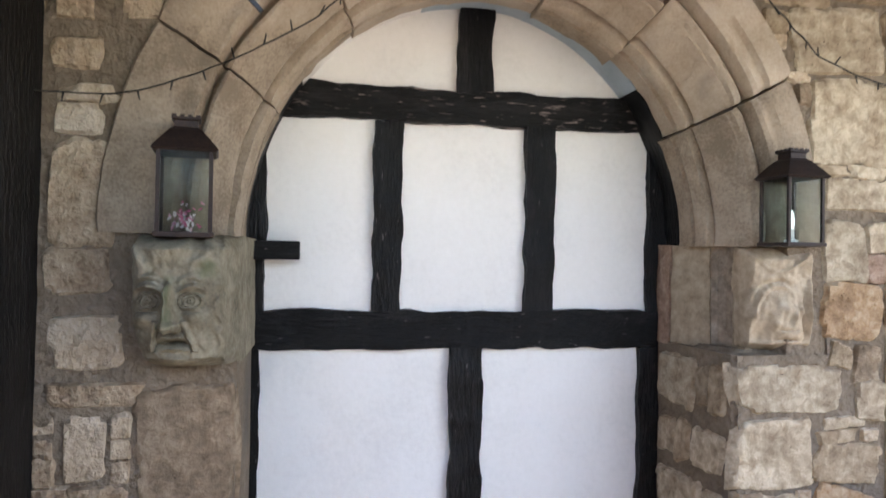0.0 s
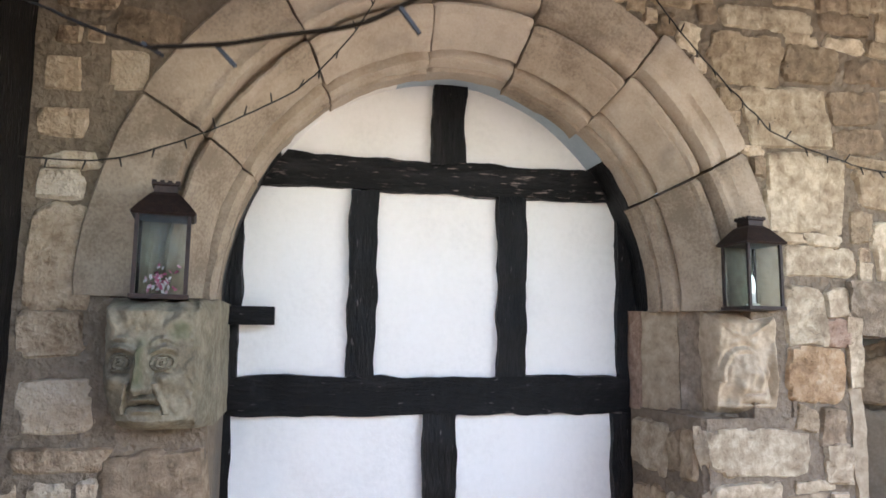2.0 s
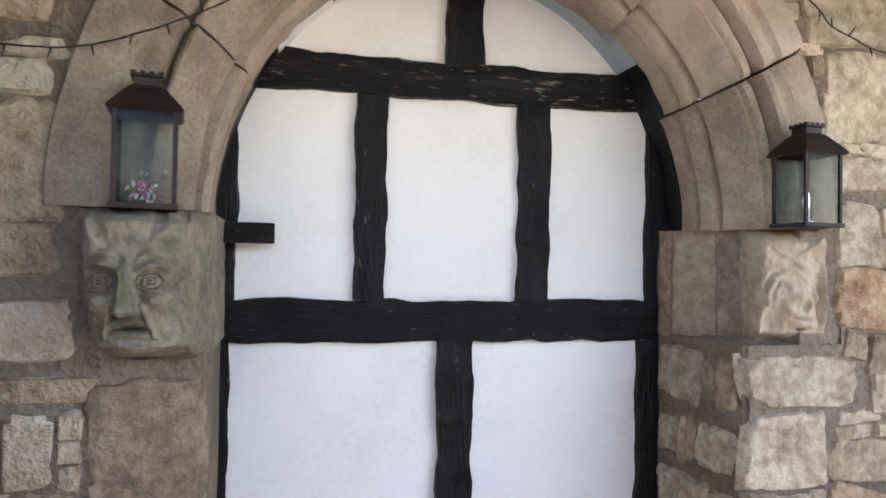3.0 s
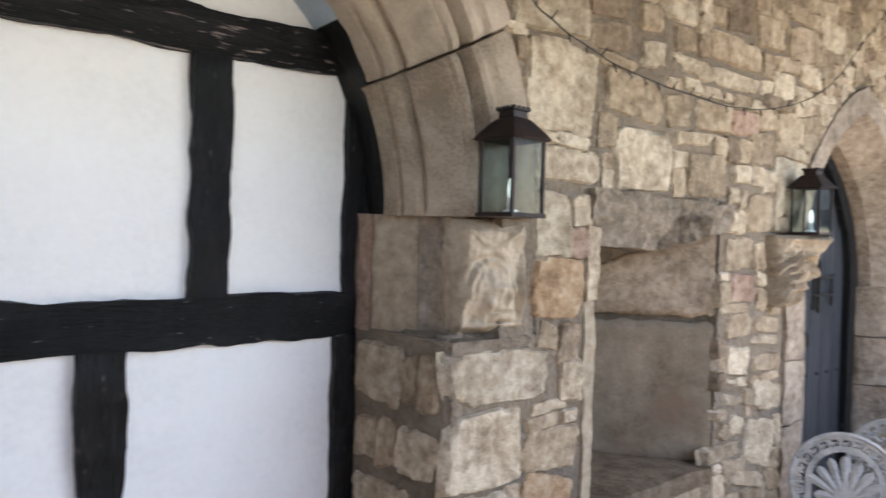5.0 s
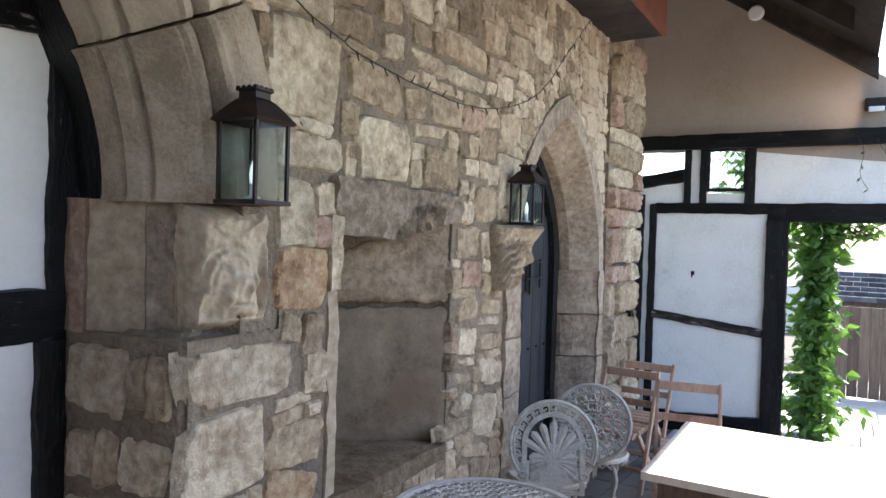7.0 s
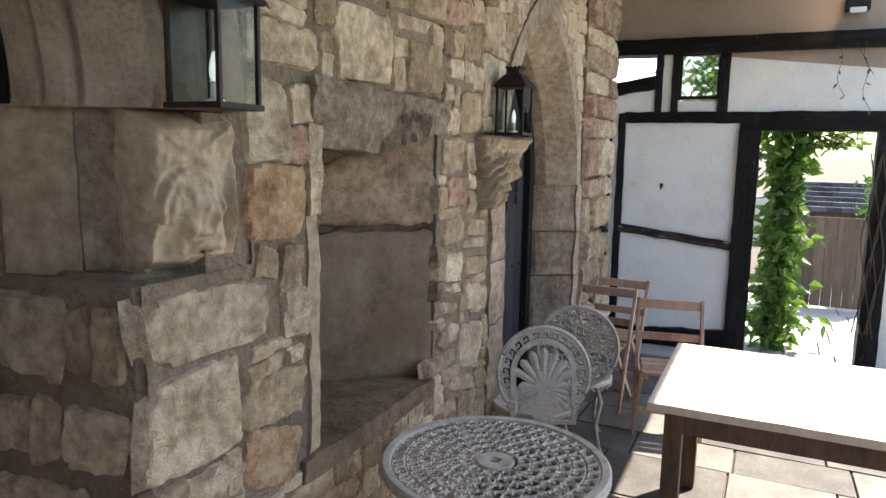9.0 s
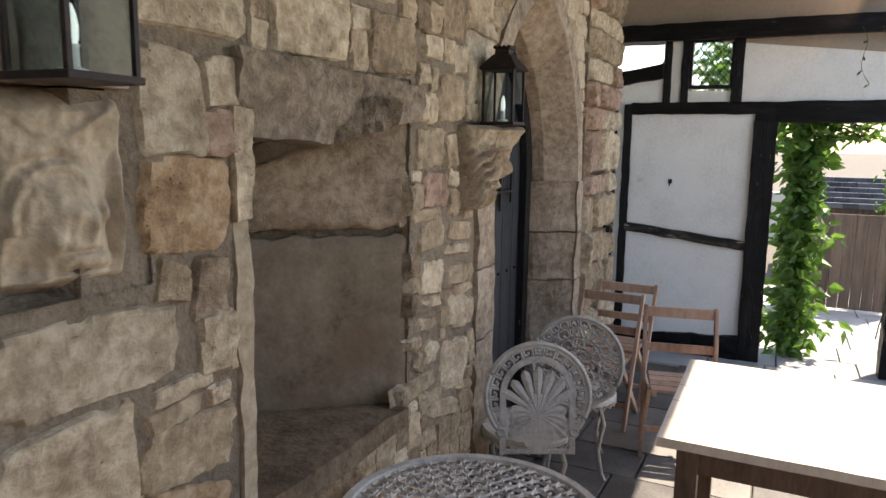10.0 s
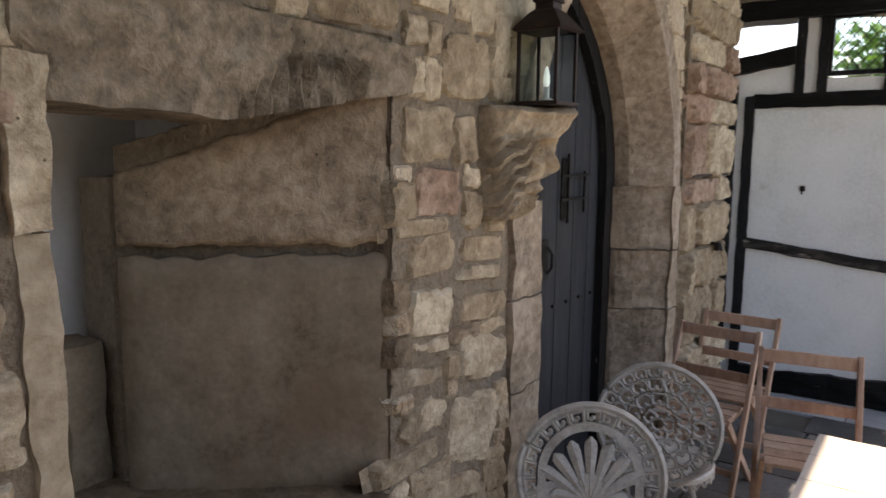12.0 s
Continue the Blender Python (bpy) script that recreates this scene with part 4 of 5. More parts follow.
doorway = thing("stone_doorway", (0, 0, 0), "weathered dressed stone surround of the pointed door", "door surround")
zs = [-0.1, 0.45, 0.86, 1.17, 1.50]
for side in (0, 1):
    for za, zb in zip(zs, zs[1:]):
        bm = bm_new()
        rough_box(bm, 0, 1, 0, 1, za + 0.004, zb - 0.004, 0.06, 0.0, 1)
        for v in bm.verts:
            u, q = min(1, max(0, v.co.x)), min(1, max(0, v.co.y))
            if side:
                x = 5.60 + 0.24 * u if q < 0.5 else 5.60 + 0.24 * u
                y = 2.20 + 0.52 * q
                if u < 0.5 and q < 0.45:
                    y, x = 2.20 + 0.26 * (1 - 2 * u) * (1 - q), 5.63 + 0.22 * u
            else:
                x, y = 4.14 + 0.20 * u, 2.212 + 0.5 * q
            v.co = Vector((x, y, v.co.z)) + noise.noise_vector(Vector((x, y, v.co.z)) * 8) * 0.014 + noise.noise_vector(Vector((x, y, v.co.z)) * 26) * 0.006
        part("jamb_block", bm, M_JAMB, doorway)
half_in = door_arch(DX0, DX1, 1.50, DTOP, 8)
half_out = door_arch(4.13, 5.83, 1.50, 2.66, 8)
for a, b in ((0, 3), (3, 5), (5, 8), (8, 11), (11, 13), (13, 16)):
    bm = bm_new()
    for i in range(a, b):
        mid = [((p[0] * 0.55 + q[0] * 0.45), (p[1] * 0.55 + q[1] * 0.45)) for p, q in zip(half_in, half_out)]
        prism(bm, [half_out[i], half_out[i + 1], mid[i + 1], mid[i]], 2.205, 2.5)
        p4 = [(mid[i], 2.205), (mid[i + 1], 2.205), (half_in[i + 1], 2.40), (half_in[i], 2.40)]
        f = [bm.verts.new((x, y, z)) for (x, z), y in p4]
        bm.faces.new(f)
        p5 = [bm.verts.new((half_in[j][0], y, half_in[j][1])) for j, y in ((i, 2.40), (i + 1, 2.40), (i + 1, 2.70), (i, 2.70))]
        bm.faces.new(p5)
    for v in bm.verts:
        v.co += noise.noise_vector(v.co * 8) * 0.006
    part("arch_block", bm, M_JAMB, doorway)

bolt = bm_new()
tube(bolt, [(6.45, 2.26, 1.14), (6.45, 2.14, 1.14), (6.45, 2.13, 1.10)], 0.011)
box(bolt, 6.42, 6.49, 2.14, 2.17, 1.10, 1.15, 0.005)
tagged(put("iron_pintle", bolt, M_IRON), "old iron hinge pintle set in the stone pier", "iron hook")
bolt = bm_new()
box(bolt, 6.02, 6.78, 2.195, 2.24, 1.535, 1.552, 0.003)
tagged(put("iron_strap", bolt, M_RUST), "flat rusty iron strap in a joint of the pier", "iron strap")


# ---- ground, floor, roof and the other walls ----
def floor_z(x):
    return -0.135 * min(1.0, max(0.0, (x - 4.4) / 3.4))


xs = [-400, -60, -12, -3, 0, 2, 4.4, 5, 5.6, 6.2, 6.8, 7.4, 7.8, 8.2, 9, 10, 12, 16, 30, 80, 400]
ys = [-400, -60, -12, -4, -1, 1, 3, 6, 12, 60, 400]
bm = bm_new()
vs = [[bm.verts.new((x, y, floor_z(x) - 0.022)) for y in ys] for x in xs]
for a, b in zip(vs, vs[1:]):
    for j in range(len(ys) - 1):
        bm.faces.new([a[j], b[j], b[j + 1], a[j + 1]])
ground = tagged(put("ground", bm, M_GROUND), "earth and sand bed between the paving stones", "ground", kind="structure")

bm = bm_new()
# the stretch below y 1.75 is unseen, added to shade the corner
rough_box(bm, -0.42, -0.30, 1.3, 2.78, -0.05, 3.4, 0.15, 0.012, 4)
wall_west = tagged(put("wall_west", bm, M_BLACK), "dark boarded timber wall beside the arch", "timber wall", kind="structure")
bm = bm_new()
box(bm, 6.86, 8.1, 2.62, 2.80, -0.3, 4.9)
tagged(put("wall_recess", bm, M_LIME_OLD), "plain limewashed wall behind the stone pier", "plaster wall", kind="structure")
bm = bm_new()
box(bm, -12, 20, -7.4, -7.2, -0.2, 2.0)
tagged(put("yard_wall", bm, M_BRICK), "plain pale yard wall", "wall", kind="structure")

# two unseen walls, added to keep south-west sky light off the arch
bm = bm_new()
box(bm, -1.05, 2.9, -1.55, -1.40, -0.2, 2.2)
tagged(put("wall_south", bm, M_GABLE), "unseen plain wall added to block sky light from the south", "plaster wall", kind="structure")
bm = bm_new()
box(bm, -1.05, -0.90, -1.395, 1.745, -0.2, 2.4)
tagged(put("wall_end", bm, M_GABLE), "unseen plain wall added to block light from the west", "plaster wall", kind="structure")

EX = 7.90      # the timber-framed end wall
wall_east = bm_new()
for y0, y1, z0, z1 in ((1.12, 2.62, -0.2, 2.05), (-0.90, 1.46, 2.05, 2.66), (1.86, 2.06, 2.05, 2.66), (2.06, 2.62, 2.05, 2.33), (1.46, 1.86, 2.05, 2.21), (-0.90, 0.10, -0.2, 2.05)):
    rough_box(wall_east, EX, EX + 0.12, y0, y1, z0, z1, 0.12, 0.006, 3)
wall_east = tagged(put("wall_east", wall_east, M_LIME_OLD), "aged white plaster panels of a timber-framed wall", "plaster wall", kind="structure")
bm = bm_new()
a = [bm.verts.new((EX - 0.01, y, z)) for y, z in ((2.62, 2.74), (2.62, 4.75), (-0.9, 2.34), (-0.9, 2.74 - 0.4))]
bm.faces.new(a)
r = bmesh.ops.extrude_face_region(bm, geom=list(bm.faces))
for v in r["geom"]:
    if isinstance(v, bmesh.types.BMVert):
        v.co.x += 0.13
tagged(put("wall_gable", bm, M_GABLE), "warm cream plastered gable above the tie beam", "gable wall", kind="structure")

east_frame = thing("east_timber_frame", (0, 0, 0), "black oak posts and rails with peeling paint", "timber frame")


def east(y0, y1, z0, z1, x0=EX - 0.025, x1=EX + 0.14, slope=0.0, material=None, amp=0.008, name="rail"):
    bm = bm_new()
    rough_box(bm, x0, x1, y0, y1, z0, z1, 0.05, amp, 7, y0 * 5 + z0)
    for v in bm.verts:
        v.co.z += slope * (v.co.y - y1)
    return part(name, bm, material or M_BLACK_WORN, east_frame)


east(-0.9, 2.60, 2.635, 2.775, EX - 0.10, name="tie_beam", material=M_BLACK_CROSS, amp=0.006)
east(0.0, 1.28, 1.945, 2.115, name="rail", material=M_BLACK_CROSS)
east(1.28, 2.32, 2.01, 2.115, name="rail", material=M_BLACK_CROSS)
east(1.105, 1.285, -0.2, 1.95, EX - 0.04, name="post", material=M_BLACK)
east(1.40, 1.49, 2.11, 2.64, name="post", material=M_BLACK)
east(1.835, 1.90, 2.11, 2.64, name="post", material=M_BLACK)
east(1.985, 2.05, 2.06, 2.64, name="post", material=M_BLACK)
east(1.28, 2.32, 0.955, 1.035, slope=0.11, name="rail")
east(1.28, 2.32, -0.2, 0.02, EX - 0.05, slope=-0.05, name="sill_beam", material=M_BLACK_CROSS, amp=0.02)
east(2.305, 2.375, -0.2, 2.10, name="post", material=M_BLACK)
east(2.43, 2.60, -0.2, 2.20, EX - 0.03, name="post", material=M_BLACK)
east(2.05, 2.60, 2.235, 2.36, EX - 0.06, slope=-0.16, name="brace", material=M_BLACK_CROSS)
east(0.04, 0.20, -0.2, 1.96, EX - 0.04, name="post", material=M_BLACK)
wp = bm_new()
for k in range(5):
    tube(wp, [(EX - 0.06 - 0.02 * math.sin(k + i), 0.10 + 0.03 * k + 0.03 * math.sin(i * 0.9 + k * 2), 0.2 + 0.12 * i) for i in range(14)], 0.006, 5)
tagged(put("dry_creeper", wp, M_STEM), "bare creeper stems climbing the door post", "creeper", kind="stuff")

window_1 = thing("window_1", (EX, 1.66, 2.45), "small leaded window with diamond panes in a black frame", "window", kind="structure")
bm = bm_new()
for y0, y1, z0, z1 in ((-0.185, -0.155, -0.225, 0.20), (0.155, 0.185, -0.225, 0.20), (-0.155, 0.155, -0.225, -0.19), (-0.155, 0.155, 0.17, 0.20)):
    box(bm, -0.01, 0.05, y0, y1, z0, z1, 0.004)
part("window_frame", bm, M_BLACK, window_1)
bm = bm_new()
box(bm, 0.02, 0.024, -0.156, 0.156, -0.192, 0.172)
pane = part("pane", bm, M_PANEGLASS, window_1, "old leaded glass")
pane.visible_shadow = False
bm = bm_new()
for k in range(-6, 7):
    for s in (-1, 1):
        pts = []
        for y in (-0.155, 0.155):
            z = k * 0.085 + s * 1.25 * y
            pts.append((y, z))
        (ya, za), (yb, zb) = pts
        lo, hi = -0.19, 0.17
        t0, t1 = 0.0, 1.0
        dz = zb - za
        for lim, sign in ((lo, 1), (hi, -1)):
            t = (lim - za) / dz
            if (dz > 0) == (sign > 0):
                t0 = max(t0, t)
            else:
                t1 = min(t1, t)
        if t1 > t0 + 0.05:
            bar(bm, (0.016, ya + (yb - ya) * t0, za + dz * t0), (0.016, ya + (yb - ya) * t1, za + dz * t1), 0.006, 0.006, 0)
part("leading", bm, M_IRON, window_1, "diamond lead cames")

# roof over the passage: rafters, boards, wall plate
SLOPE = 0.683


def under(y):
    return 3.165 + SLOPE * (y - 0.453)


def roof_piece(x0, x1, eave, lo, hi):
    bm = bm_new()
    q = [bm.verts.new((x, y, under(y) + dz)) for dz in (lo, hi) for x, y in ((x0, 2.7), (x1, 2.7), (x1, eave), (x0, eave))]
    for f in ((0, 1, 2, 3), (7, 6, 5, 4), (0, 4, 5, 1), (1, 5, 6, 2), (2, 6, 7, 3), (3, 7, 4, 0)):
        bm.faces.new([q[i] for i in f])
    return bm


ceiling = tagged(put("ceiling", roof_piece(3.4, 8.3, 0.46, 0.17, 0.23), M_DARKWOOD), "dark sloping boarded roof underside", "ceiling", kind="structure")
# out-of-view roof extension; its eave is set by how much skylight it cuts
tagged(put("ceiling_west", roof_piece(-0.6, 3.4, -0.3, 0.17, 0.23), M_DARKWOOD), "unseen roof piece added over the arch to limit its sky light", "ceiling", kind="structure")
for x in (7.66, 6.6, 5.5, 4.4, 3.3):
    tagged(put("rafter", roof_piece(x - 0.05, x + 0.05, 0.45 if x > 7 else 0.64, 0.0, 0.17), M_DARKWOOD), "dark stained sloping roof rafter", "rafter", "rafters of the roof")
plate = bm_new()
rough_box(plate, -0.3, 5.95, 1.86, 2.24, 3.24, 3.40, 0.12, 0.008, 4)
wall_plate = tagged(put("wall_plate", plate, M_DARKWOOD), "dark timber wall plate along the stone wall", "beam")
bm = bm_new()
box(bm, -0.3, 5.96, 1.835, 1.862, 3.245, 3.55, 0.004)
part("fascia", bm, M_RED, wall_plate, "red-brown painted side board")
bm = bm_new()
m = pose(7.60, 1.42, under(1.42) - 0.0, 0, 0, 0) @ pose(0, 0, 0, 0, -90, 0)
for v in lathe(bm, [(0.0, 0.03), (0.055, 0.03), (0.068, 0.018), (0.07, 0.0), (0.0, 0.0)], 28).verts:
    v.co = m @ v.co
tagged(put("round_junction_box", bm, M_PLASTIC, True), "round white plastic box fixed to the rafter", "junction box")
lamp = thing("wall_spotlight", (7.832, 0.45, 2.93), "small dark wall spotlight on the gable", "spotlight")
bm = bm_new()
box(bm, -0.05, 0.06, -0.09, 0.09, 0.0, 0.10, 0.01)
part("housing", bm, M_IRON, lamp)
bm = bm_new()
box(bm, -0.065, -0.045, -0.06, 0.06, -0.045, 0.0, 0.005, pose(0, 0, 0, 0, 20, 0))
part("lens_cover", bm, M_PLASTIC, lamp, "pale glass front")
# warm lamp added to brighten the gable; it hangs clear of the spotlight housing
glow = new("gable_fill_light", bpy.data.lights.new("gable_fill_light", "SPOT"))
glow.data.energy, glow.data.color, glow.data.spot_size, glow.data.spot_blend, glow.data.shadow_soft_size = 1.2, (1.0, 0.72, 0.5), radians(115), 0.25, 0.03
glow.matrix_world = look((7.45, 0.50, 2.86), (7.95, 1.5, 3.15))


# ---- lanterns ----
def make_lantern(at, turn, label, k=1.0):
    s, hb = 0.078, 0.235
    t = thing("candle_lantern", at, label, "lantern", "black candle lanterns", turn=turn)
    t.scale = (0.87 * k, 0.87 * k, k)
    bm = bm_new()
    box(bm, -s - 0.012, s + 0.012, -s - 0.012, s + 0.012, 0, 0.014, 0.003)
    part("base", bm, M_RUST, t)
    for x in (-s, s):
        for y in (-s, s):
            bm = bm_new()
            box(bm, x - 0.006, x + 0.006, y - 0.006, y + 0.006, 0.014, hb, 0.001)
            part("post", bm, M_RUST, t)
    for i in range(4):
        bm = bm_new()
        box(bm, -s + 0.006, s - 0.006, -s - 0.001, -s + 0.001, 0.014, hb, 0, pose(0, 0, 0, 0, 0, 90 * i))
        g = part("glass_pane", bm, M_GLASS, t)
        g.visible_shadow = False
    bm = bm_new()
    prof = [(s + 0.014, hb), (s + 0.022, hb + 0.006), (s + 0.002, hb + 0.03), (0.05, hb + 0.062), (0.036, hb + 0.072), (0.036, hb + 0.09), (0.044, hb + 0.094), (0.044, hb + 0.10), (0.0, hb + 0.104)]
    rings = [[bm.verts.new((r * a, r * b, z)) for a, b in ((-1, -1), (1, -1), (1, 1), (-1, 1))] for r, z in prof[:-1]]
    for p, q in zip(rings, rings[1:]):
        for i in range(4):
            bm.faces.new([p[i], p[(i + 1) % 4], q[(i + 1) % 4], q[i]])
    bm.faces.new(rings[0][::-1])
    bm.faces.new(rings[-1])
    part("roof", bm, M_RUST, t)
    bm = bm_new()
    for x in (-0.036, -0.012, 0.012, 0.036):
        for y in (-0.04, 0.04):
            box(bm, x - 0.007, x + 0.007, y - 0.004, y + 0.004, hb + 0.094, hb + 0.106, 0.002)
            box(bm, y - 0.004, y + 0.004, x - 0.007, x + 0.007, hb + 0.094, hb + 0.106, 0.002)
    part("crown", bm, M_RUST, t)
    return t


def add_candle(t):
    bm = bm_new()
    lathe(bm, [(0.0, 0.016), (0.026, 0.016), (0.026, 0.022), (0.012, 0.026), (0.011, 0.058), (0.014, 0.062), (0.0, 0.064)], 16)
    candle = part("candle", bm, M_WAX, t, "white plastic candle", smooth=True)
    bm = bm_new()
    lathe(bm, [(0.0, 0.0635), (0.009, 0.0635), (0.012, 0.076), (0.0125, 0.092), (0.009, 0.112), (0.003, 0.128), (0.0, 0.129)], 16)
    part("bulb", bm, M_BULB, candle, "small pale bulb, weakly emissive", smooth=True)


lantern_r = make_lantern((2.172, 2.125, 1.816), 4, "rusty black candle lantern standing on the carved corbel")
add_candle(lantern_r)
lantern_l = make_lantern((0.146, 2.115, 1.806), 8, "black candle lantern with pink flowers on the carved head", 1.06)
bm = bm_new()
fr = random.Random(3)
for k in range(60):
    c = Vector((fr.gauss(0, 0.022), fr.gauss(0, 0.022), 0.03 + abs(fr.gauss(0, 0.03))))
    d = Vector((fr.gauss(0, 1), fr.gauss(0, 1), fr.gauss(0, 1))).normalized() * 0.013
    e = d.orthogonal().normalized() * 0.007
    bm.faces.new([bm.verts.new(c), bm.verts.new(c + d * 0.6 + e), bm.verts.new(c + d * 1.5), bm.verts.new(c + d * 0.6 - e)])
tagged(part("silk_flowers", bm, M_FLOWER, lantern_l, "pink and white silk flowers"), kind="stuff")
lantern_d = make_lantern((4.165, 2.125, 1.805), 0, "black candle lantern standing on the corbel beside the door", 0.95)
add_candle(lantern_d)


# ---- light strings and cables on the wall ----
def cable(name, pts, r, label, material, bulbs=0.0, sag=None, wiggle=0.006):
    """A cable through the points, smoothed, with small bulbs on stalks every so far along it."""
    p = [Vector(q) for q in pts]
    out = []
    for i in range(len(p) - 1):
        a, b, c, d = p[max(0, i - 1)], p[i], p[i + 1], p[min(len(p) - 1, i + 2)]
        for k in range(10):
            t = k / 10
            out.append(0.5 * (2 * b + (c - a) * t + (2 * a - 5 * b + 4 * c - d) * t * t + (3 * b - a - 3 * c + d) * t ** 3))
    out.append(p[-1])
    out = [q + noise.noise_vector(q * 14) * wiggle for q in out]
    ob = thing(name, (0, 0, 0), label, "cable" if not bulbs else "fairy lights")
    bm = bm_new()
    tube(bm, out, r, 6)
    part("cable", bm, material, ob)
    if bulbs:
        run, rb = 0.0, random.Random(len(pts))
        for a, b in zip(out, out[1:]):
            run += (b - a).length
            if run > bulbs:
                run = 0.0
                bm = bm_new()
                d = Vector((rb.uniform(-0.4, 0.4), -0.35, rb.choice((-1, -1, 0.6)))).normalized()
                tube(bm, [a, a + d * 0.02, a + d * 0.034], 0.0035, 5, r_end=0.002)
                part("bulb", bm, material, ob)
    return ob


Y = 2.175
cable("fairy_light_string", [(-0.30, Y, 2.235), (-0.12, Y, 2.238), (-0.01, Y, 2.253), (0.2, Y, 2.331), (0.38, Y - 0.03, 2.42), (0.547, Y - 0.03, 2.531), (0.70, Y - 0.02, 2.72), (0.83, Y, 2.97), (0.95, Y, 3.22)], 0.0028, "dark string of unlit fairy lights hung along the stone arch", M_WIRE, 0.09)
cable("fairy_light_string", [(1.66, Y, 3.24), (1.77, Y, 3.08), (1.93, Y, 2.89), (2.09, Y, 2.72), (2.235, Y, 2.584), (2.336, Y, 2.503), (2.636, Y, 2.409), (3.077, Y, 2.357), (3.738, Y, 2.362), (4.364, Y, 2.542), (4.85, Y, 2.90), (5.29, Y, 3.24)], 0.0028, "dark string of unlit fairy lights looped across the rubble wall", M_WIRE, 0.075)
rope = cable("hanging_light_string", [(-0.30, 1.76, 2.60), (-0.06, 1.33, 2.38), (0.172, 0.956, 2.188), (0.285, 0.775, 2.09), (0.396, 0.596, 2.0), (0.425, 0.555, 1.984), (0.479, 0.505, 1.970), (0.529, 0.48, 1.972), (0.598, 0.445, 1.974), (0.637, 0.43, 1.989), (0.671, 0.41, 2.003), (0.709, 0.39, 2.024), (0.755, 0.36, 2.047), (1.3, 0.16, 2.38), (2.17, -0.16, 2.895)], 0.0022, "thin dark cord with unlit lamp holders hanging across the passage", M_ROPE, wiggle=0.0015)
for a, b in (((0.399, 0.585, 1.997), (0.420, 0.58, 1.984)), ((0.478, 0.507, 1.971), (0.497, 0.505, 1.951)), ((0.634, 0.431, 1.987), (0.651, 0.43, 1.965))):
    bm = bm_new()
    bar(bm, a, b, 0.0034, 0.0034, 0)
    part("lamp_stub", bm, M_WIRE, rope, "dark green lamp holder")


# ---- the round iron table ----
def round_table(at):
    t = thing("round_garden_table", at, "round white cast-iron garden table with a pierced scrollwork top", "garden table")
    R, Z = 0.385, 0.70
    bm = bm_new()
    lathe(bm, [(R - 0.035, Z), (R - 0.03, Z + 0.006), (R - 0.008, Z + 0.008), (R, Z), (R, Z - 0.022), (R - 0.01, Z - 0.028), (R - 0.035, Z - 0.006), (R - 0.035, Z)], 72)
    part("rim", bm, M_WHITEIRON, t, smooth=True)
    bm = bm_new()
    lathe(bm, [(0.022, Z + 0.004), (0.062, Z + 0.004), (0.066, Z - 0.004), (0.022, Z - 0.008), (0.022, Z + 0.004)], 36)
    part("centre_ring", bm, M_WHITEIRON, t, smooth=True)
    for ring, (r, n, size) in enumerate(((0.095, 11, 0.027), (0.14, 16, 0.028), (0.185, 21, 0.028), (0.23, 26, 0.028), (0.275, 31, 0.028), (0.322, 37, 0.026))):
        bm = bm_new()
        for k in range(n):
            a0 = 2 * math.pi * (k + 0.5 * (ring % 2)) / n
            for s in (-1, 1):
                pts = []
                for i in range(9):
                    q = i / 8
                    ang = s * (0.4 + 4.6 * q)
                    rad = size * (1.0 - 0.72 * q)
                    cx, cy = r + rad * math.cos(ang) * 0.95, s * 0.25 * size + rad * math.sin(ang) * 0.8
                    pts.append((cx * math.cos(a0) - cy * math.sin(a0), cx * math.sin(a0) + cy * math.cos(a0), Z - 0.001))
                tube(bm, pts, 0.0048, 4)
        tube(bm, [((r + 0.023) * math.cos(2 * math.pi * i / 60), (r + 0.023) * math.sin(2 * math.pi * i / 60), Z - 0.003) for i in range(60)], 0.004, 4, closed=True)
        part("scrollwork", bm, M_WHITEIRON, t)
    for k in range(3):
        a = 2 * math.pi * k / 3 + 0.5
        c, s = math.cos(a), math.sin(a)
        bm = bm_new()
        pts = [(r * c, r * s, z) for r, z in ((0.24, 0.675), (0.20, 0.58), (0.11, 0.46), (0.07, 0.36), (0.10, 0.24), (0.20, 0.13), (0.27, 0.06), (0.29, 0.0))]
        tube(bm, pts, 0.014, 8)
        part("leg", bm, M_WHITEIRON, t, smooth=True)
    bm = bm_new()
    lathe(bm, [(0.0, 0.34), (0.075, 0.34), (0.08, 0.36), (0.075, 0.38), (0.0, 0.38)], 20)
    part("leg_boss", bm, M_WHITEIRON, t)
    return t


round_table((3.03, 1.745, 0))


# ---- iron chairs ----
def key_band(bm, r0, r1, a0, a1, n, y0, y1):
    """A Greek key running round a band, as little bars."""
    rm = (r0 + r1) / 2
    path = ((0, 0), (0, 1), (0.8, 1), (0.8, 0.3), (0.4, 0.3), (0.4, 0.6))
    for k in range(n):
        for (u, v), (p, q) in zip(path, path[1:]):
            pts = []
            for s in (0, 0.5, 1):
                a = a0 + (a1 - a0) * (k + u + (p - u) * s) / n
                r = r0 + (r1 - r0) * (v + (q - v) * s)
                pts.append((r * math.cos(a), (y0 + y1) / 2, r * math.sin(a)))
            tube(bm, pts, 0.0068, 4)


def ring_xz(bm, r, rad, n=56, y=0.0, sx=1.0, sz=1.0, a0=0.0, a1=2 * math.pi):
    closed = abs(a1 - a0) > 6.2
    pts = [(sx * r * math.cos(a0 + (a1 - a0) * i / (n if closed else n - 1)), y, sz * r * math.sin(a0 + (a1 - a0) * i / (n if closed else n - 1))) for i in range(n)]
    tube(bm, pts, rad, 6, closed=closed)


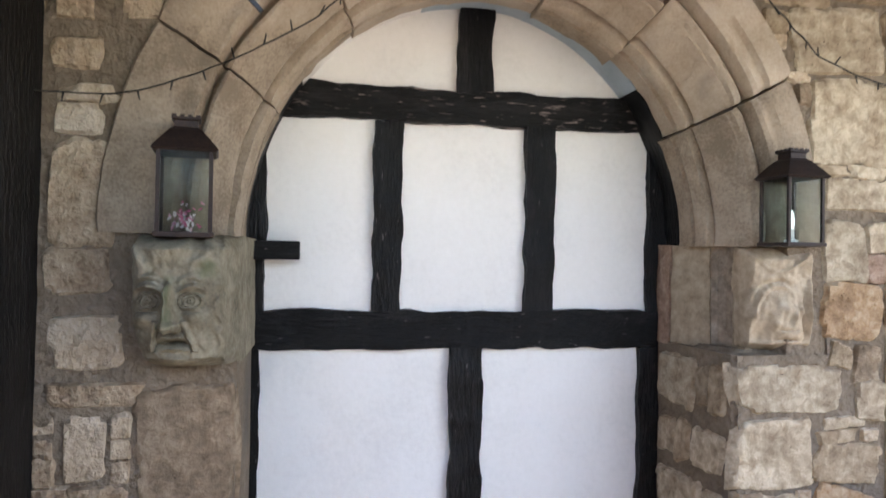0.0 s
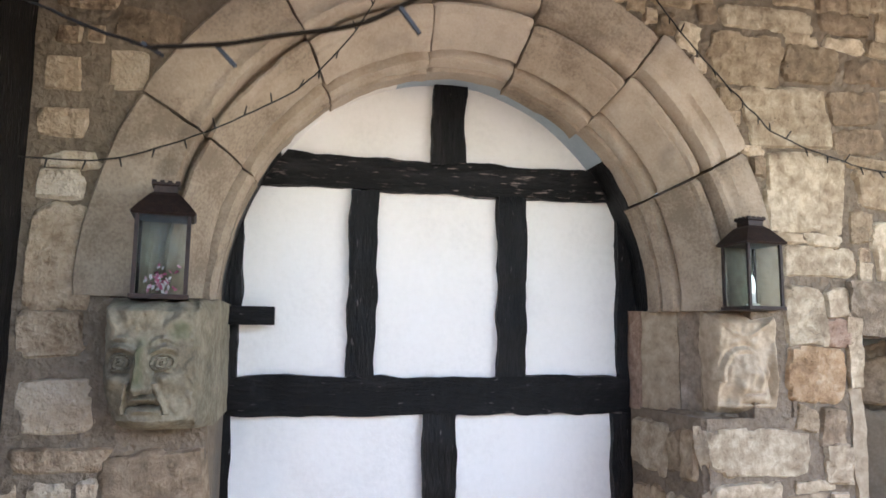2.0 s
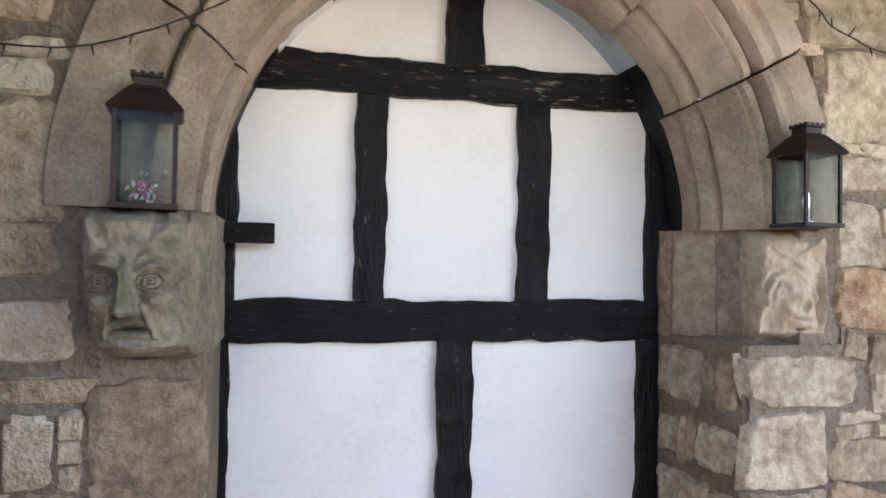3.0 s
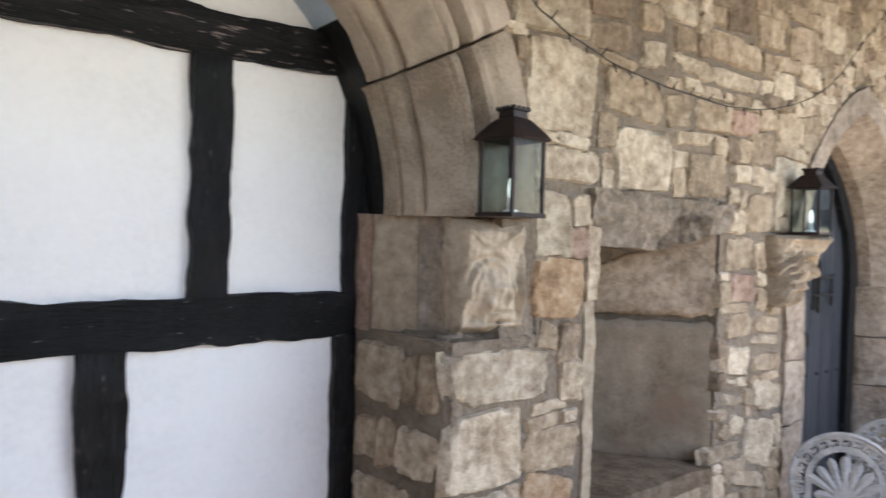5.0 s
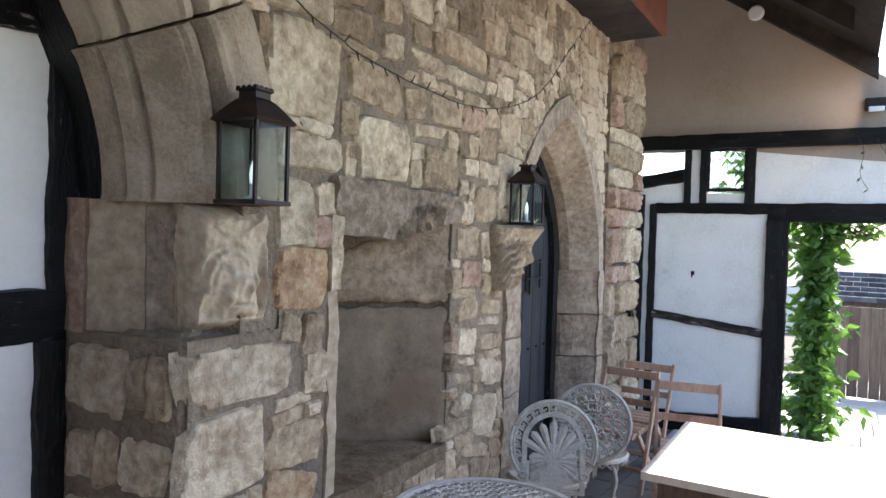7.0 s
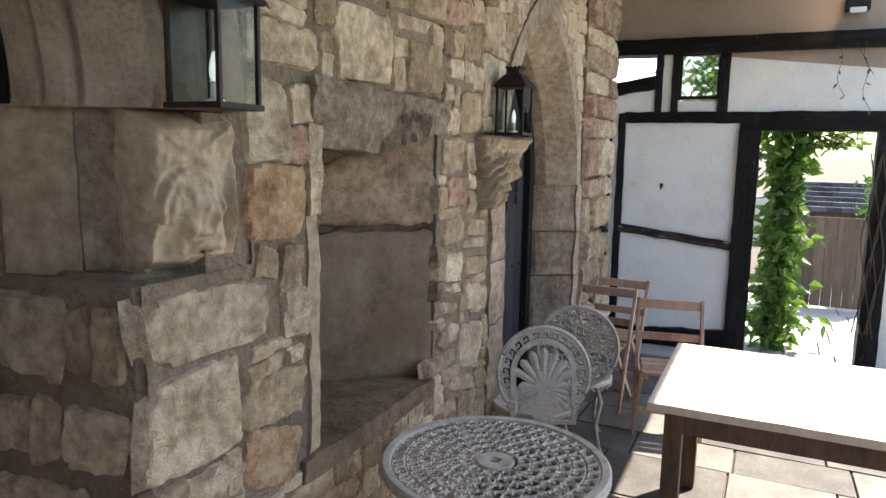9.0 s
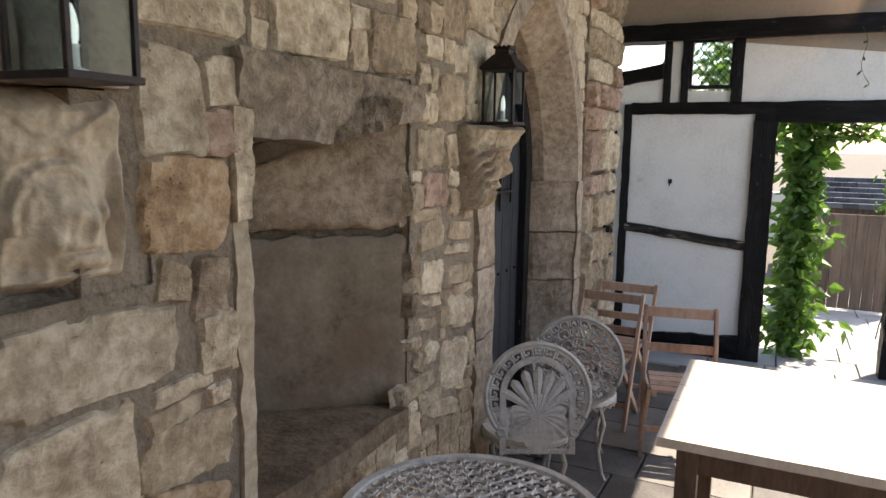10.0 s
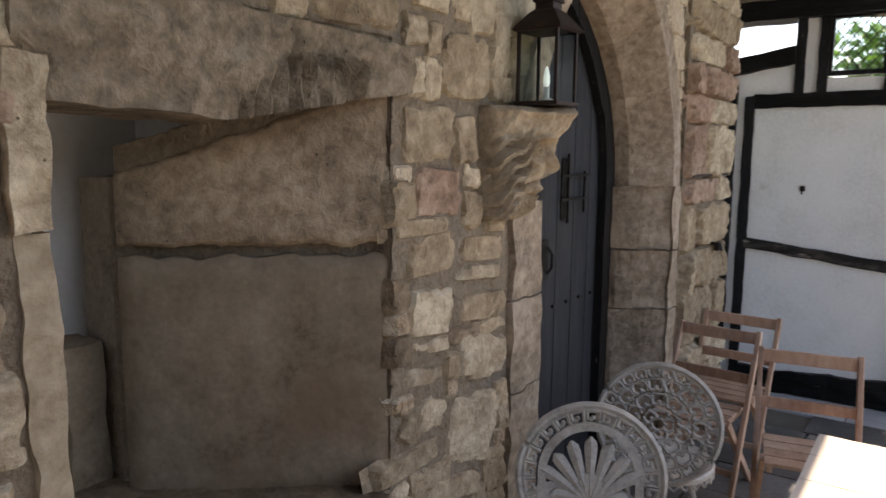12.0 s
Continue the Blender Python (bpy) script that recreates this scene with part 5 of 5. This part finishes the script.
def iron_chair(at, turn, style):
    """A cast-iron garden chair: its round pierced back in the x-z plane, the seat towards +y."""
    t = thing("iron_garden_chair", at, "white cast-iron garden chair with a round pierced palmette back" if style == 0 else "white cast-iron garden chair with a round scrollwork back", "garden chair", "white iron garden chairs", turn=turn)
    R, C = 0.225, 0.655
    up = pose(0, 0, C, -9, 0, 0)

    def back_part(name, bm, label=""):
        for v in bm.verts:
            v.co = up @ v.co
        part(name, bm, M_WHITEIRON, t, label, smooth=False)
    bm = bm_new()
    ring_xz(bm, R, 0.012, **(dict(a0=radians(-38), a1=radians(218)) if style == 0 else {}))
    back_part("back_rim", bm)
    if style == 0:
        bm = bm_new()
        ring_xz(bm, R - 0.014, 0.005, a0=radians(-38), a1=radians(218))
        key_band(bm, R - 0.055, R - 0.018, radians(-34), radians(214), 17, 0, 0)
        back_part("key_band", bm, "Greek key band")
        for s in (-1, 1):
            bm = bm_new()
            tube(bm, [(s * (R * math.cos(radians(-38)) - 0.002 - 0.022 * (1 - math.cos(0.55 * i)) * (1 - 0.04 * i)), -0.002, R * math.sin(radians(-38)) - 0.024 * math.sin(0.55 * i) * (1 - 0.06 * i) - 0.012) for i in range(12)], 0.011, 6)
            back_part("scroll_end", bm)
        # flat arched frame round the palmette, its sides running down to the seat
        inner, outer = [(0.137, -0.25)], [(0.163, -0.25)]
        for i in range(25):
            a = math.pi * i / 24
            inner.append((0.137 * math.cos(a), 0.137 * math.sin(a) * 1.03 + 0.004))
            outer.append((0.163 * math.cos(a), 0.163 * math.sin(a) * 1.03 + 0.004))
        inner.append((-0.137, -0.25))
        outer.append((-0.163, -0.25))
        bm = bm_new()
        cols = [[bm.verts.new((x, y, z)) for (x, z), y in ((p, -0.008), (q, -0.008), (q, 0.008), (p, 0.008))] for p, q in zip(inner, outer)]
        for p, q in zip(cols, cols[1:]):
            for i in range(4):
                bm.faces.new([p[i], p[(i + 1) % 4], q[(i + 1) % 4], q[i]])
        back_part("inner_frame", bm)
        for k in range(15):
            a = radians(-28 + 236 * k / 14)
            bm = bm_new()
            n = 12
            rows = []
            # each leaf bows outward and ends just short of the frame
            c, s = math.cos(a), math.sin(a)
            reach = 0.128 / max(abs(c), 0.001) if s < 0.45 else 1.0
            reach = min(reach, 0.215 if s > 0.9 else 0.205 if s > 0.6 else 0.175, 0.19 + 0.03 * max(0, s)) - 0.004
            for i in range(n):
                q = i / (n - 1)
                r = 0.02 + (reach - 0.02) * q
                w = (0.005 + 0.0185 * q ** 0.9) * (1.0 if q < 0.8 else math.sqrt(max(0.03, 1 - ((q - 0.8) / 0.2) ** 2)))
                droop = -0.03 * q * q * abs(c)
                cx, cz = r * c, -0.085 + r * s + droop
                rows.append([bm.verts.new((cx + dx * w * -s, y, cz + dx * w * c)) for dx, y in ((1, -0.005), (0, -0.011), (-1, -0.005), (-1, 0.006), (1, 0.006))])
            for p, q2 in zip(rows, rows[1:]):
                for i in range(5):
                    bm.faces.new([p[i], p[(i + 1) % 5], q2[(i + 1) % 5], q2[i]])
            bm.faces.new(rows[0][::-1])
            bm.faces.new(rows[-1])
            back_part("palmette_leaf", bm)
        bm = bm_new()
        prism(bm, [(0.058 * math.cos(t) * (1.0 if math.sin(t) > 0 else 1.3), -0.115 + 0.13 * math.sin(t)) for t in (2 * math.pi * i / 28 for i in range(28))], -0.009, 0.007)
        back_part("shield", bm)
        bm = bm_new()
        box(bm, -0.15, 0.15, -0.007, 0.007, -0.25, -0.228, 0.004)
        back_part("lower_plate", bm)
    else:
        for ring, (r, n, size) in enumerate(((0.035, 5, 0.024), (0.09, 10, 0.03), (0.145, 15, 0.03), (0.192, 24, 0.022))):
            bm = bm_new()
            for k in range(n):
                a0 = 2 * math.pi * (k + 0.5 * (ring % 2)) / n
                for s in (-1, 1):
                    pts = []
                    for i in range(8):
                        q = i / 7
                        ang, rad = s * (0.4 + 4.4 * q), size * (1.0 - 0.7 * q)
                        cx, cy = r + rad * math.cos(ang), s * 0.3 * size + rad * math.sin(ang) * 0.8
                        pts.append((cx * math.cos(a0) - cy * math.sin(a0), 0, cx * math.sin(a0) + cy * math.cos(a0)))
                    tube(bm, pts, 0.0078, 4)
            ring_xz(bm, r + size * 0.85, 0.004, 48)
            back_part("scrollwork", bm)
    bm = bm_new()
    lathe(bm, [(0.0, 0.425), (0.19, 0.42), (0.212, 0.43), (0.22, 0.42), (0.215, 0.40), (0.20, 0.40), (0.0, 0.412)], 40)
    for v in bm.verts:
        v.co.y += 0.235
    part("seat", bm, M_WHITEIRON, t, smooth=True)
    bm = bm_new()
    for k in range(28):
        a = 2 * math.pi * k / 28
        c = (0.215 * math.cos(a), 0.235 + 0.215 * math.sin(a), 0.0)
        d = (0.215 * math.cos(a + 0.2), 0.235 + 0.215 * math.sin(a + 0.2), 0.0)
        tube(bm, [(c[0], c[1], 0.40), ((c[0] + d[0]) / 2, (c[1] + d[1]) / 2, 0.378), (d[0], d[1], 0.40)], 0.006, 4)
    part("apron", bm, M_WHITEIRON, t, "pierced drop apron")
    for a in (45, 135, 225, 315):
        c, s = math.cos(radians(a)), math.sin(radians(a))
        bm = bm_new()
        tube(bm, [(0.17 * c, 0.235 + 0.17 * s, 0.41), (0.215 * c, 0.235 + 0.215 * s, 0.30), (0.18 * c, 0.235 + 0.18 * s, 0.15), (0.215 * c, 0.235 + 0.215 * s, 0.03), (0.24 * c, 0.235 + 0.24 * s, 0.0)], 0.013, 7, r_end=0.009)
        part("leg", bm, M_WHITEIRON, t, smooth=True)
    return t


iron_chair((4.13, 1.915, 0), -62, 0)
iron_chair((4.72, 1.90, floor_z(4.72)), -75, 1)


# ---- wooden folding chairs ----
def folding_chair(at, turn, label):
    """A slatted folding chair that faces +y: uprights and top rail at the back."""
    t = thing("folding_chair", at, label, "chair", "wooden folding chairs", turn=turn)
    w = 0.20
    for s in (-1, 1):
        bm = bm_new()
        bar(bm, (s * w, 0.30, 0.0), (s * w, -0.03, 0.83), 0.022, 0.04)
        part("back_leg", bm, M_PINE, t)
        bm = bm_new()
        bar(bm, (s * (w - 0.026), -0.12, 0.0), (s * (w - 0.026), 0.32, 0.44), 0.022, 0.036)
        part("front_leg", bm, M_PINE, t)
    for z, h in ((0.795, 0.06), (0.60, 0.05)):
        y = 0.30 - 0.33 * z / 0.83
        bm = bm_new()
        box(bm, -w, w, y - 0.016, y + 0.006, z - h / 2, z + h / 2, 0.005)
        part("back_rail", bm, M_PINE, t)
    for k in range(4):
        y = 0.06 + 0.088 * k
        bm = bm_new()
        box(bm, -w + 0.03, w - 0.03, y, y + 0.078, 0.436, 0.452, 0.004)
        part("seat_slat", bm, M_PINE, t)
    for s in (-1, 1):
        bm = bm_new()
        box(bm, s * (w - 0.05) - 0.012, s * (w - 0.05) + 0.012, 0.06, 0.40, 0.41, 0.437, 0.003)
        part("seat_rail", bm, M_PINE, t)
    bm = bm_new()
    bar(bm, (-w, 0.24, 0.16), (w, 0.24, 0.16), 0.02, 0.03)
    part("stretcher", bm, M_PINE, t)
    return t


folding_chair((5.60, 1.515, floor_z(5.6)), 102, "worn pine folding chair standing beside the long table")
folding_chair((5.90, 1.99, floor_z(5.9)), 86, "worn pine folding chair leaning near the stone pier")
folding_chair((6.37, 1.98, floor_z(6.4)), 86, "worn pine folding chair behind the others")

# ---- the long table ----
long_table = thing("long_table", (4.22, 0.50, 0), "long wooden table with a pale worn top and dark legs", "table")
for k in range(5):
    bm = bm_new()
    xa = -0.495 + 0.198 * k
    rough_box(bm, xa + 0.0015, xa + 0.1965, -0.85, 0.86, 0.708, 0.742, 0.1, 0.0015, 8, k)
    part("top_plank", bm, M_TABLE, long_table)
for x0, x1, y0, y1 in ((-0.44, 0.44, 0.75, 0.78), (-0.44, 0.44, -0.78, -0.75), (-0.44, -0.41, -0.75, 0.75), (0.41, 0.44, -0.75, 0.75)):
    bm = bm_new()
    box(bm, x0, x1, y0, y1, 0.61, 0.707, 0.003)
    part("apron", bm, M_TABLELEG, long_table)
for x in (-0.42, 0.42):
    for y in (-0.76, 0.76):
        bm = bm_new()
        box(bm, x - 0.036, x + 0.036, y - 0.036, y + 0.036, 0.0, 0.706, 0.006)
        part("leg", bm, M_TABLELEG, long_table)

# ---- beyond the doorway ----
gate = thing("yard_gate", (10.5, 0.40, -0.135), "brown boarded wooden gate across the yard", "gate")
for k in range(9):
    bm = bm_new()
    box(bm, 0, 0.03, -0.52 + 0.116 * k, -0.52 + 0.116 * k + 0.112, 0.03, 1.13, 0.004)
    part("board", bm, M_GATE, gate)
bm = bm_new()
box(bm, -0.004, 0.0, 0.33, 0.43, 0.66, 0.74, 0.0)
part("notice", bm, M_PLASTIC, gate, "small white notice")
for y in (-0.58, 0.55):
    bm = bm_new()
    box(bm, -0.04, 0.06, y - 0.05, y + 0.05, 0, 1.25, 0.01)
    part("post", bm, M_GATE, gate)
shed = thing("garden_shed", (13.0, 0.15, -0.135), "low dark shed with a blue-black slate roof", "shed")
bm = bm_new()
box(bm, 0, 1.5, -0.7, 0.6, 0, 1.1)
part("wall", bm, M_GATE, shed)
for r in range(6):
    for c in range(7):
        bm = bm_new()
        box(bm, -0.1 + 0.12 * r, 0.06 + 0.12 * r, -0.75 + 0.205 * c + 0.1 * (r % 2), -0.75 + 0.205 * c + 0.2 + 0.1 * (r % 2), 1.02 + 0.07 * r, 1.095 + 0.07 * r, 0.002)
        part("slate", bm, M_SLATE, shed)
bm = bm_new()
box(bm, 17, 17.3, -5, 8, -0.2, 0.85)
tagged(put("far_yard_wall", bm, M_BRICK), "low pale rendered yard wall beyond the shed", "garden wall", kind="structure")


def creeper(name, at, n, size, spread, label, seed):
    rc = random.Random(seed)
    t = thing(name, at, label, "climbing plant")
    bm = bm_new()
    for k in range(7):
        tube(bm, [(rc.uniform(-0.1, 0.1) * spread[0] + 0.03 * math.sin(i + k), rc.uniform(-0.3, 0.3) * spread[1], spread[2] * i / 9) for i in range(10)], 0.008, 5)
    part("stem", bm, M_STEM, t)
    bm = bm_new()
    for k in range(n):
        z = rc.random() * spread[2]
        wide = 0.45 + 0.55 * abs(noise.noise((z * 2.3, seed, 0))) * 2
        c = Vector((rc.gauss(0, 0.4) * spread[0], rc.gauss(0, 0.42) * spread[1] * wide, z))
        out = Vector((rc.uniform(-1, 0.3), rc.uniform(-1, 1), rc.uniform(-0.9, 0.2))).normalized()
        s = size * rc.uniform(0.6, 1.3)
        side = out.cross(Vector((rc.uniform(-1, 1), rc.uniform(-1, 1), rc.uniform(-1, 1)))).normalized() * s * rc.uniform(0.2, 0.34)
        lift = out.cross(side).normalized() * s * 0.12
        v = [bm.verts.new(c + q) for q in (Vector(), out * s * 0.3 + side, out * s * 0.7 + side * 0.55, out * s, out * s * 0.7 - side * 0.55, out * s * 0.3 - side, out * s * 0.5 + lift)]
        for i in range(6):
            bm.faces.new([v[i], v[(i + 1) % 6], v[6]])
    part("leaves", bm, M_LEAF, t, "dense green leaves")
    return t


creeper("ivy", (8.35, 0.86, -0.1), 1700, 0.13, (0.32, 0.34, 2.3), "leafy green ivy hanging beside the open doorway", 5)
creeper("ivy", (8.3, 0.55, 1.80), 420, 0.08, (0.3, 0.75, 0.45), "ivy trailing over the top of the doorway", 8)
creeper("shrub", (11.2, -0.25, -0.1), 700, 0.09, (0.3, 0.3, 1.6), "green climber on the yard fence", 11)
creeper("tree_foliage", (14.5, 2.0, 1.2), 900, 0.2, (0.8, 1.1, 2.4), "green leafy branches beyond the window", 14)

hook = bm_new()
tube(hook, [(EX + 0.01, 1.94, 1.42), (EX - 0.03, 1.94, 1.42), (EX - 0.045, 1.94, 1.40), (EX - 0.04, 1.94, 1.38)], 0.006, 6)
box(hook, EX - 0.012, EX + 0.004, 1.925, 1.955, 1.40, 1.44, 0.003)
tagged(put("iron_wall_hook", hook, M_IRON), "small iron hook in the white plaster panel", "hook")
vine = thing("hanging_vine", (EX - 0.12, 0.66, 2.64), "thin dry vine strands hanging from the tie beam", "climbing plant")
rv = random.Random(31)
for k in range(3):
    bm = bm_new()
    y0 = rv.uniform(-0.3, 0.0)
    pts = [(0.02 * math.sin(i + k), y0 + 0.03 * math.sin(i * 0.8 + k * 1.7) - 0.01 * i, 0.03 - 0.055 * i) for i in range(rv.randint(6, 11))]
    tube(bm, pts, 0.0025, 5)
    strand = part("strand", bm, M_STEM, vine)
    bm = bm_new()
    for p in pts[2::2]:
        c, d = Vector(p), Vector((rv.uniform(-1, 1), rv.uniform(-1, 1), rv.uniform(-1.2, 0))).normalized() * 0.055
        e = d.orthogonal().normalized() * 0.014
        bm.faces.new([bm.verts.new(q) for q in (c, c + d * 0.5 + e, c + d, c + d * 0.5 - e)])
    part("leaves", bm, M_LEAF, strand)

# ---- paving ----
paving = tagged(new("paving"), "worn grey flagstone paving of the passage and yard", "paving", kind="structure")
rf = random.Random(21)
x = -0.9
while x < 11.5:
    w = rf.uniform(0.38, 0.62)
    # beyond x 4.6 extra unseen flags run south to bounce light onto the east end
    y = -0.9 if x < 4.6 else -3.4
    end = 2.2 if x < 7.0 else 1.6
    while y < end:
        d = rf.uniform(0.35, 0.75)
        bm = bm_new()
        box(bm, -w / 2 + 0.006, w / 2 - 0.006, -d / 2 + 0.006, d / 2 - 0.006, -0.04, rf.uniform(-0.003, 0.002), 0.006)
        # flags under the roof take the darker copy, painted as if shaded
        ob = part("flagstone", bm, M_FLAG_SHADED if x < 7.3 and y > -0.6 else M_FLAG, paving)
        a, b = floor_z(x), floor_z(x + w)
        ob.matrix_basis = pose(x + w / 2, y + d / 2, (a + b) / 2, rf.uniform(-0.3, 0.3), math.degrees(math.atan2(a - b, w)), rf.uniform(-0.4, 0.4))
        y += d
    x += w

# ---- stones of the wall, one by one ----
big.sort(key=lambda b: abs(b[0] - 2.6))
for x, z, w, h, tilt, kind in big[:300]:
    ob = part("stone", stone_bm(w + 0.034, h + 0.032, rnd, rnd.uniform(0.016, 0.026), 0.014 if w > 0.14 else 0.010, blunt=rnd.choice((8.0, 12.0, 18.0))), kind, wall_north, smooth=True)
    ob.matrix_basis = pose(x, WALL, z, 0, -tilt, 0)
rest = bm_new()
for x, z, w, h, tilt, kind in big[300:] + small:
    stone_bm(w + 0.026, h + 0.024, rnd, rnd.uniform(0.014, 0.024), 0.018, (x, WALL, z), rest)
tagged(part("small_stones", rest, M_STONE_FAR, wall_north, "small packing stones between the larger ones", smooth=True), kind="stuff")
# mortar smeared unevenly up to the stones
verts, faces = [], []
index = -np.ones((NX + 1, NZ + 1), int)
for i in range(NX):
    for j in range(25, NZ - 2):
        if hole[i, j]:
            continue
        quad = []
        for p, q in ((i, j), (i + 1, j), (i + 1, j + 1), (i, j + 1)):
            if index[p, q] < 0:
                index[p, q] = len(verts)
                x, z = X0 + p * CELL, Z0 + q * CELL
                lump = 0.007 * noise.noise((x * 5, z * 5, 0.3)) + 0.006 * noise.noise((x * 13, z * 13, 4.0)) + 0.004 * noise.noise((x * 31, z * 31, 8.0))
                verts.append((x, WALL - 0.005 - lump, z))
            quad.append(int(index[p, q]))
        faces.append(quad)
sheet = bpy.data.meshes.new("pointing")
sheet.from_pydata(verts, [], faces)
sheet.materials.append(M_MORTAR)
sheet.polygons.foreach_set("use_smooth", [True] * len(sheet.polygons))
pointing = new("pointing", sheet)
pointing.parent = wall_north
tagged(pointing, "uneven brown lime mortar smeared between the stones")
bed = bm_new()
plan(bed, [(1.99, 2.70), (2.03, 2.25), (2.05, 2.226), (2.42, 2.226), (2.42, 2.5), (2.2, 2.74)], 1.35, 1.432)
bmesh.ops.subdivide_edges(bed, edges=list(bed.edges), cuts=6, use_grid_fill=True)
for v in bed.verts:
    if v.co.z > 1.36:
        rise = (v.co.z - 1.35) / 0.082
        v.co.y += 0.085 * rise * max(0.0, 1 - (v.co.y - 2.226) / 0.3)
        v.co.x += 0.04 * rise * max(0.0, 1 - (v.co.x - 1.99) / 0.2)
    v.co += noise.noise_vector(v.co * 14) * 0.007
part("mortar_bed", bed, M_MORTAR, wall_north, "brown mortar bed under the carved block")
# the pier's larger blocks
z = 0.0
while z < 3.2:
    h = rnd.uniform(0.13, 0.32)
    cut = rnd.choice((6.15, 6.3, 6.45, 6.6, 6.86))
    for xa, xb in ((5.97, cut), (cut, 6.85)):
        if xb - xa > 0.05:
            w = xb - xa - 0.012
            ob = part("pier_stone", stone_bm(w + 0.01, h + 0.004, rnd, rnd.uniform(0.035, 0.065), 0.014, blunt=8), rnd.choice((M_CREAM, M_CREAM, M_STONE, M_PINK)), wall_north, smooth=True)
            ob.matrix_basis = pose((xa + xb) / 2, WALL, z + h / 2, 0, rnd.uniform(-1.5, 1.5), 0)
    z += h
# stones in the splay under the springer
for za, zb, cuts in ((0.45, 0.70, (0.02, 0.55, 0.98)), (0.71, 0.93, (0.02, 0.30, 0.98)), (0.94, 1.145, (0.02, 0.47, 0.70, 0.98)), (1.155, 1.405, (0.02, 0.22, 0.42, 0.98))):
    for s0, s1 in zip(cuts, cuts[1:]):
        w = (s1 - s0) * 0.47 - 0.022
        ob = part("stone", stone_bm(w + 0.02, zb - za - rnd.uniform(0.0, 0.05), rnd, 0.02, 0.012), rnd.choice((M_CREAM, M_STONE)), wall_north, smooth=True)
        s = (s0 + s1) / 2
        ob.matrix_basis = pose(2.021 - 0.036 * s, 2.26 + 0.45 * s, (za + zb) / 2, 0, rnd.uniform(-4, 4), -85.5)
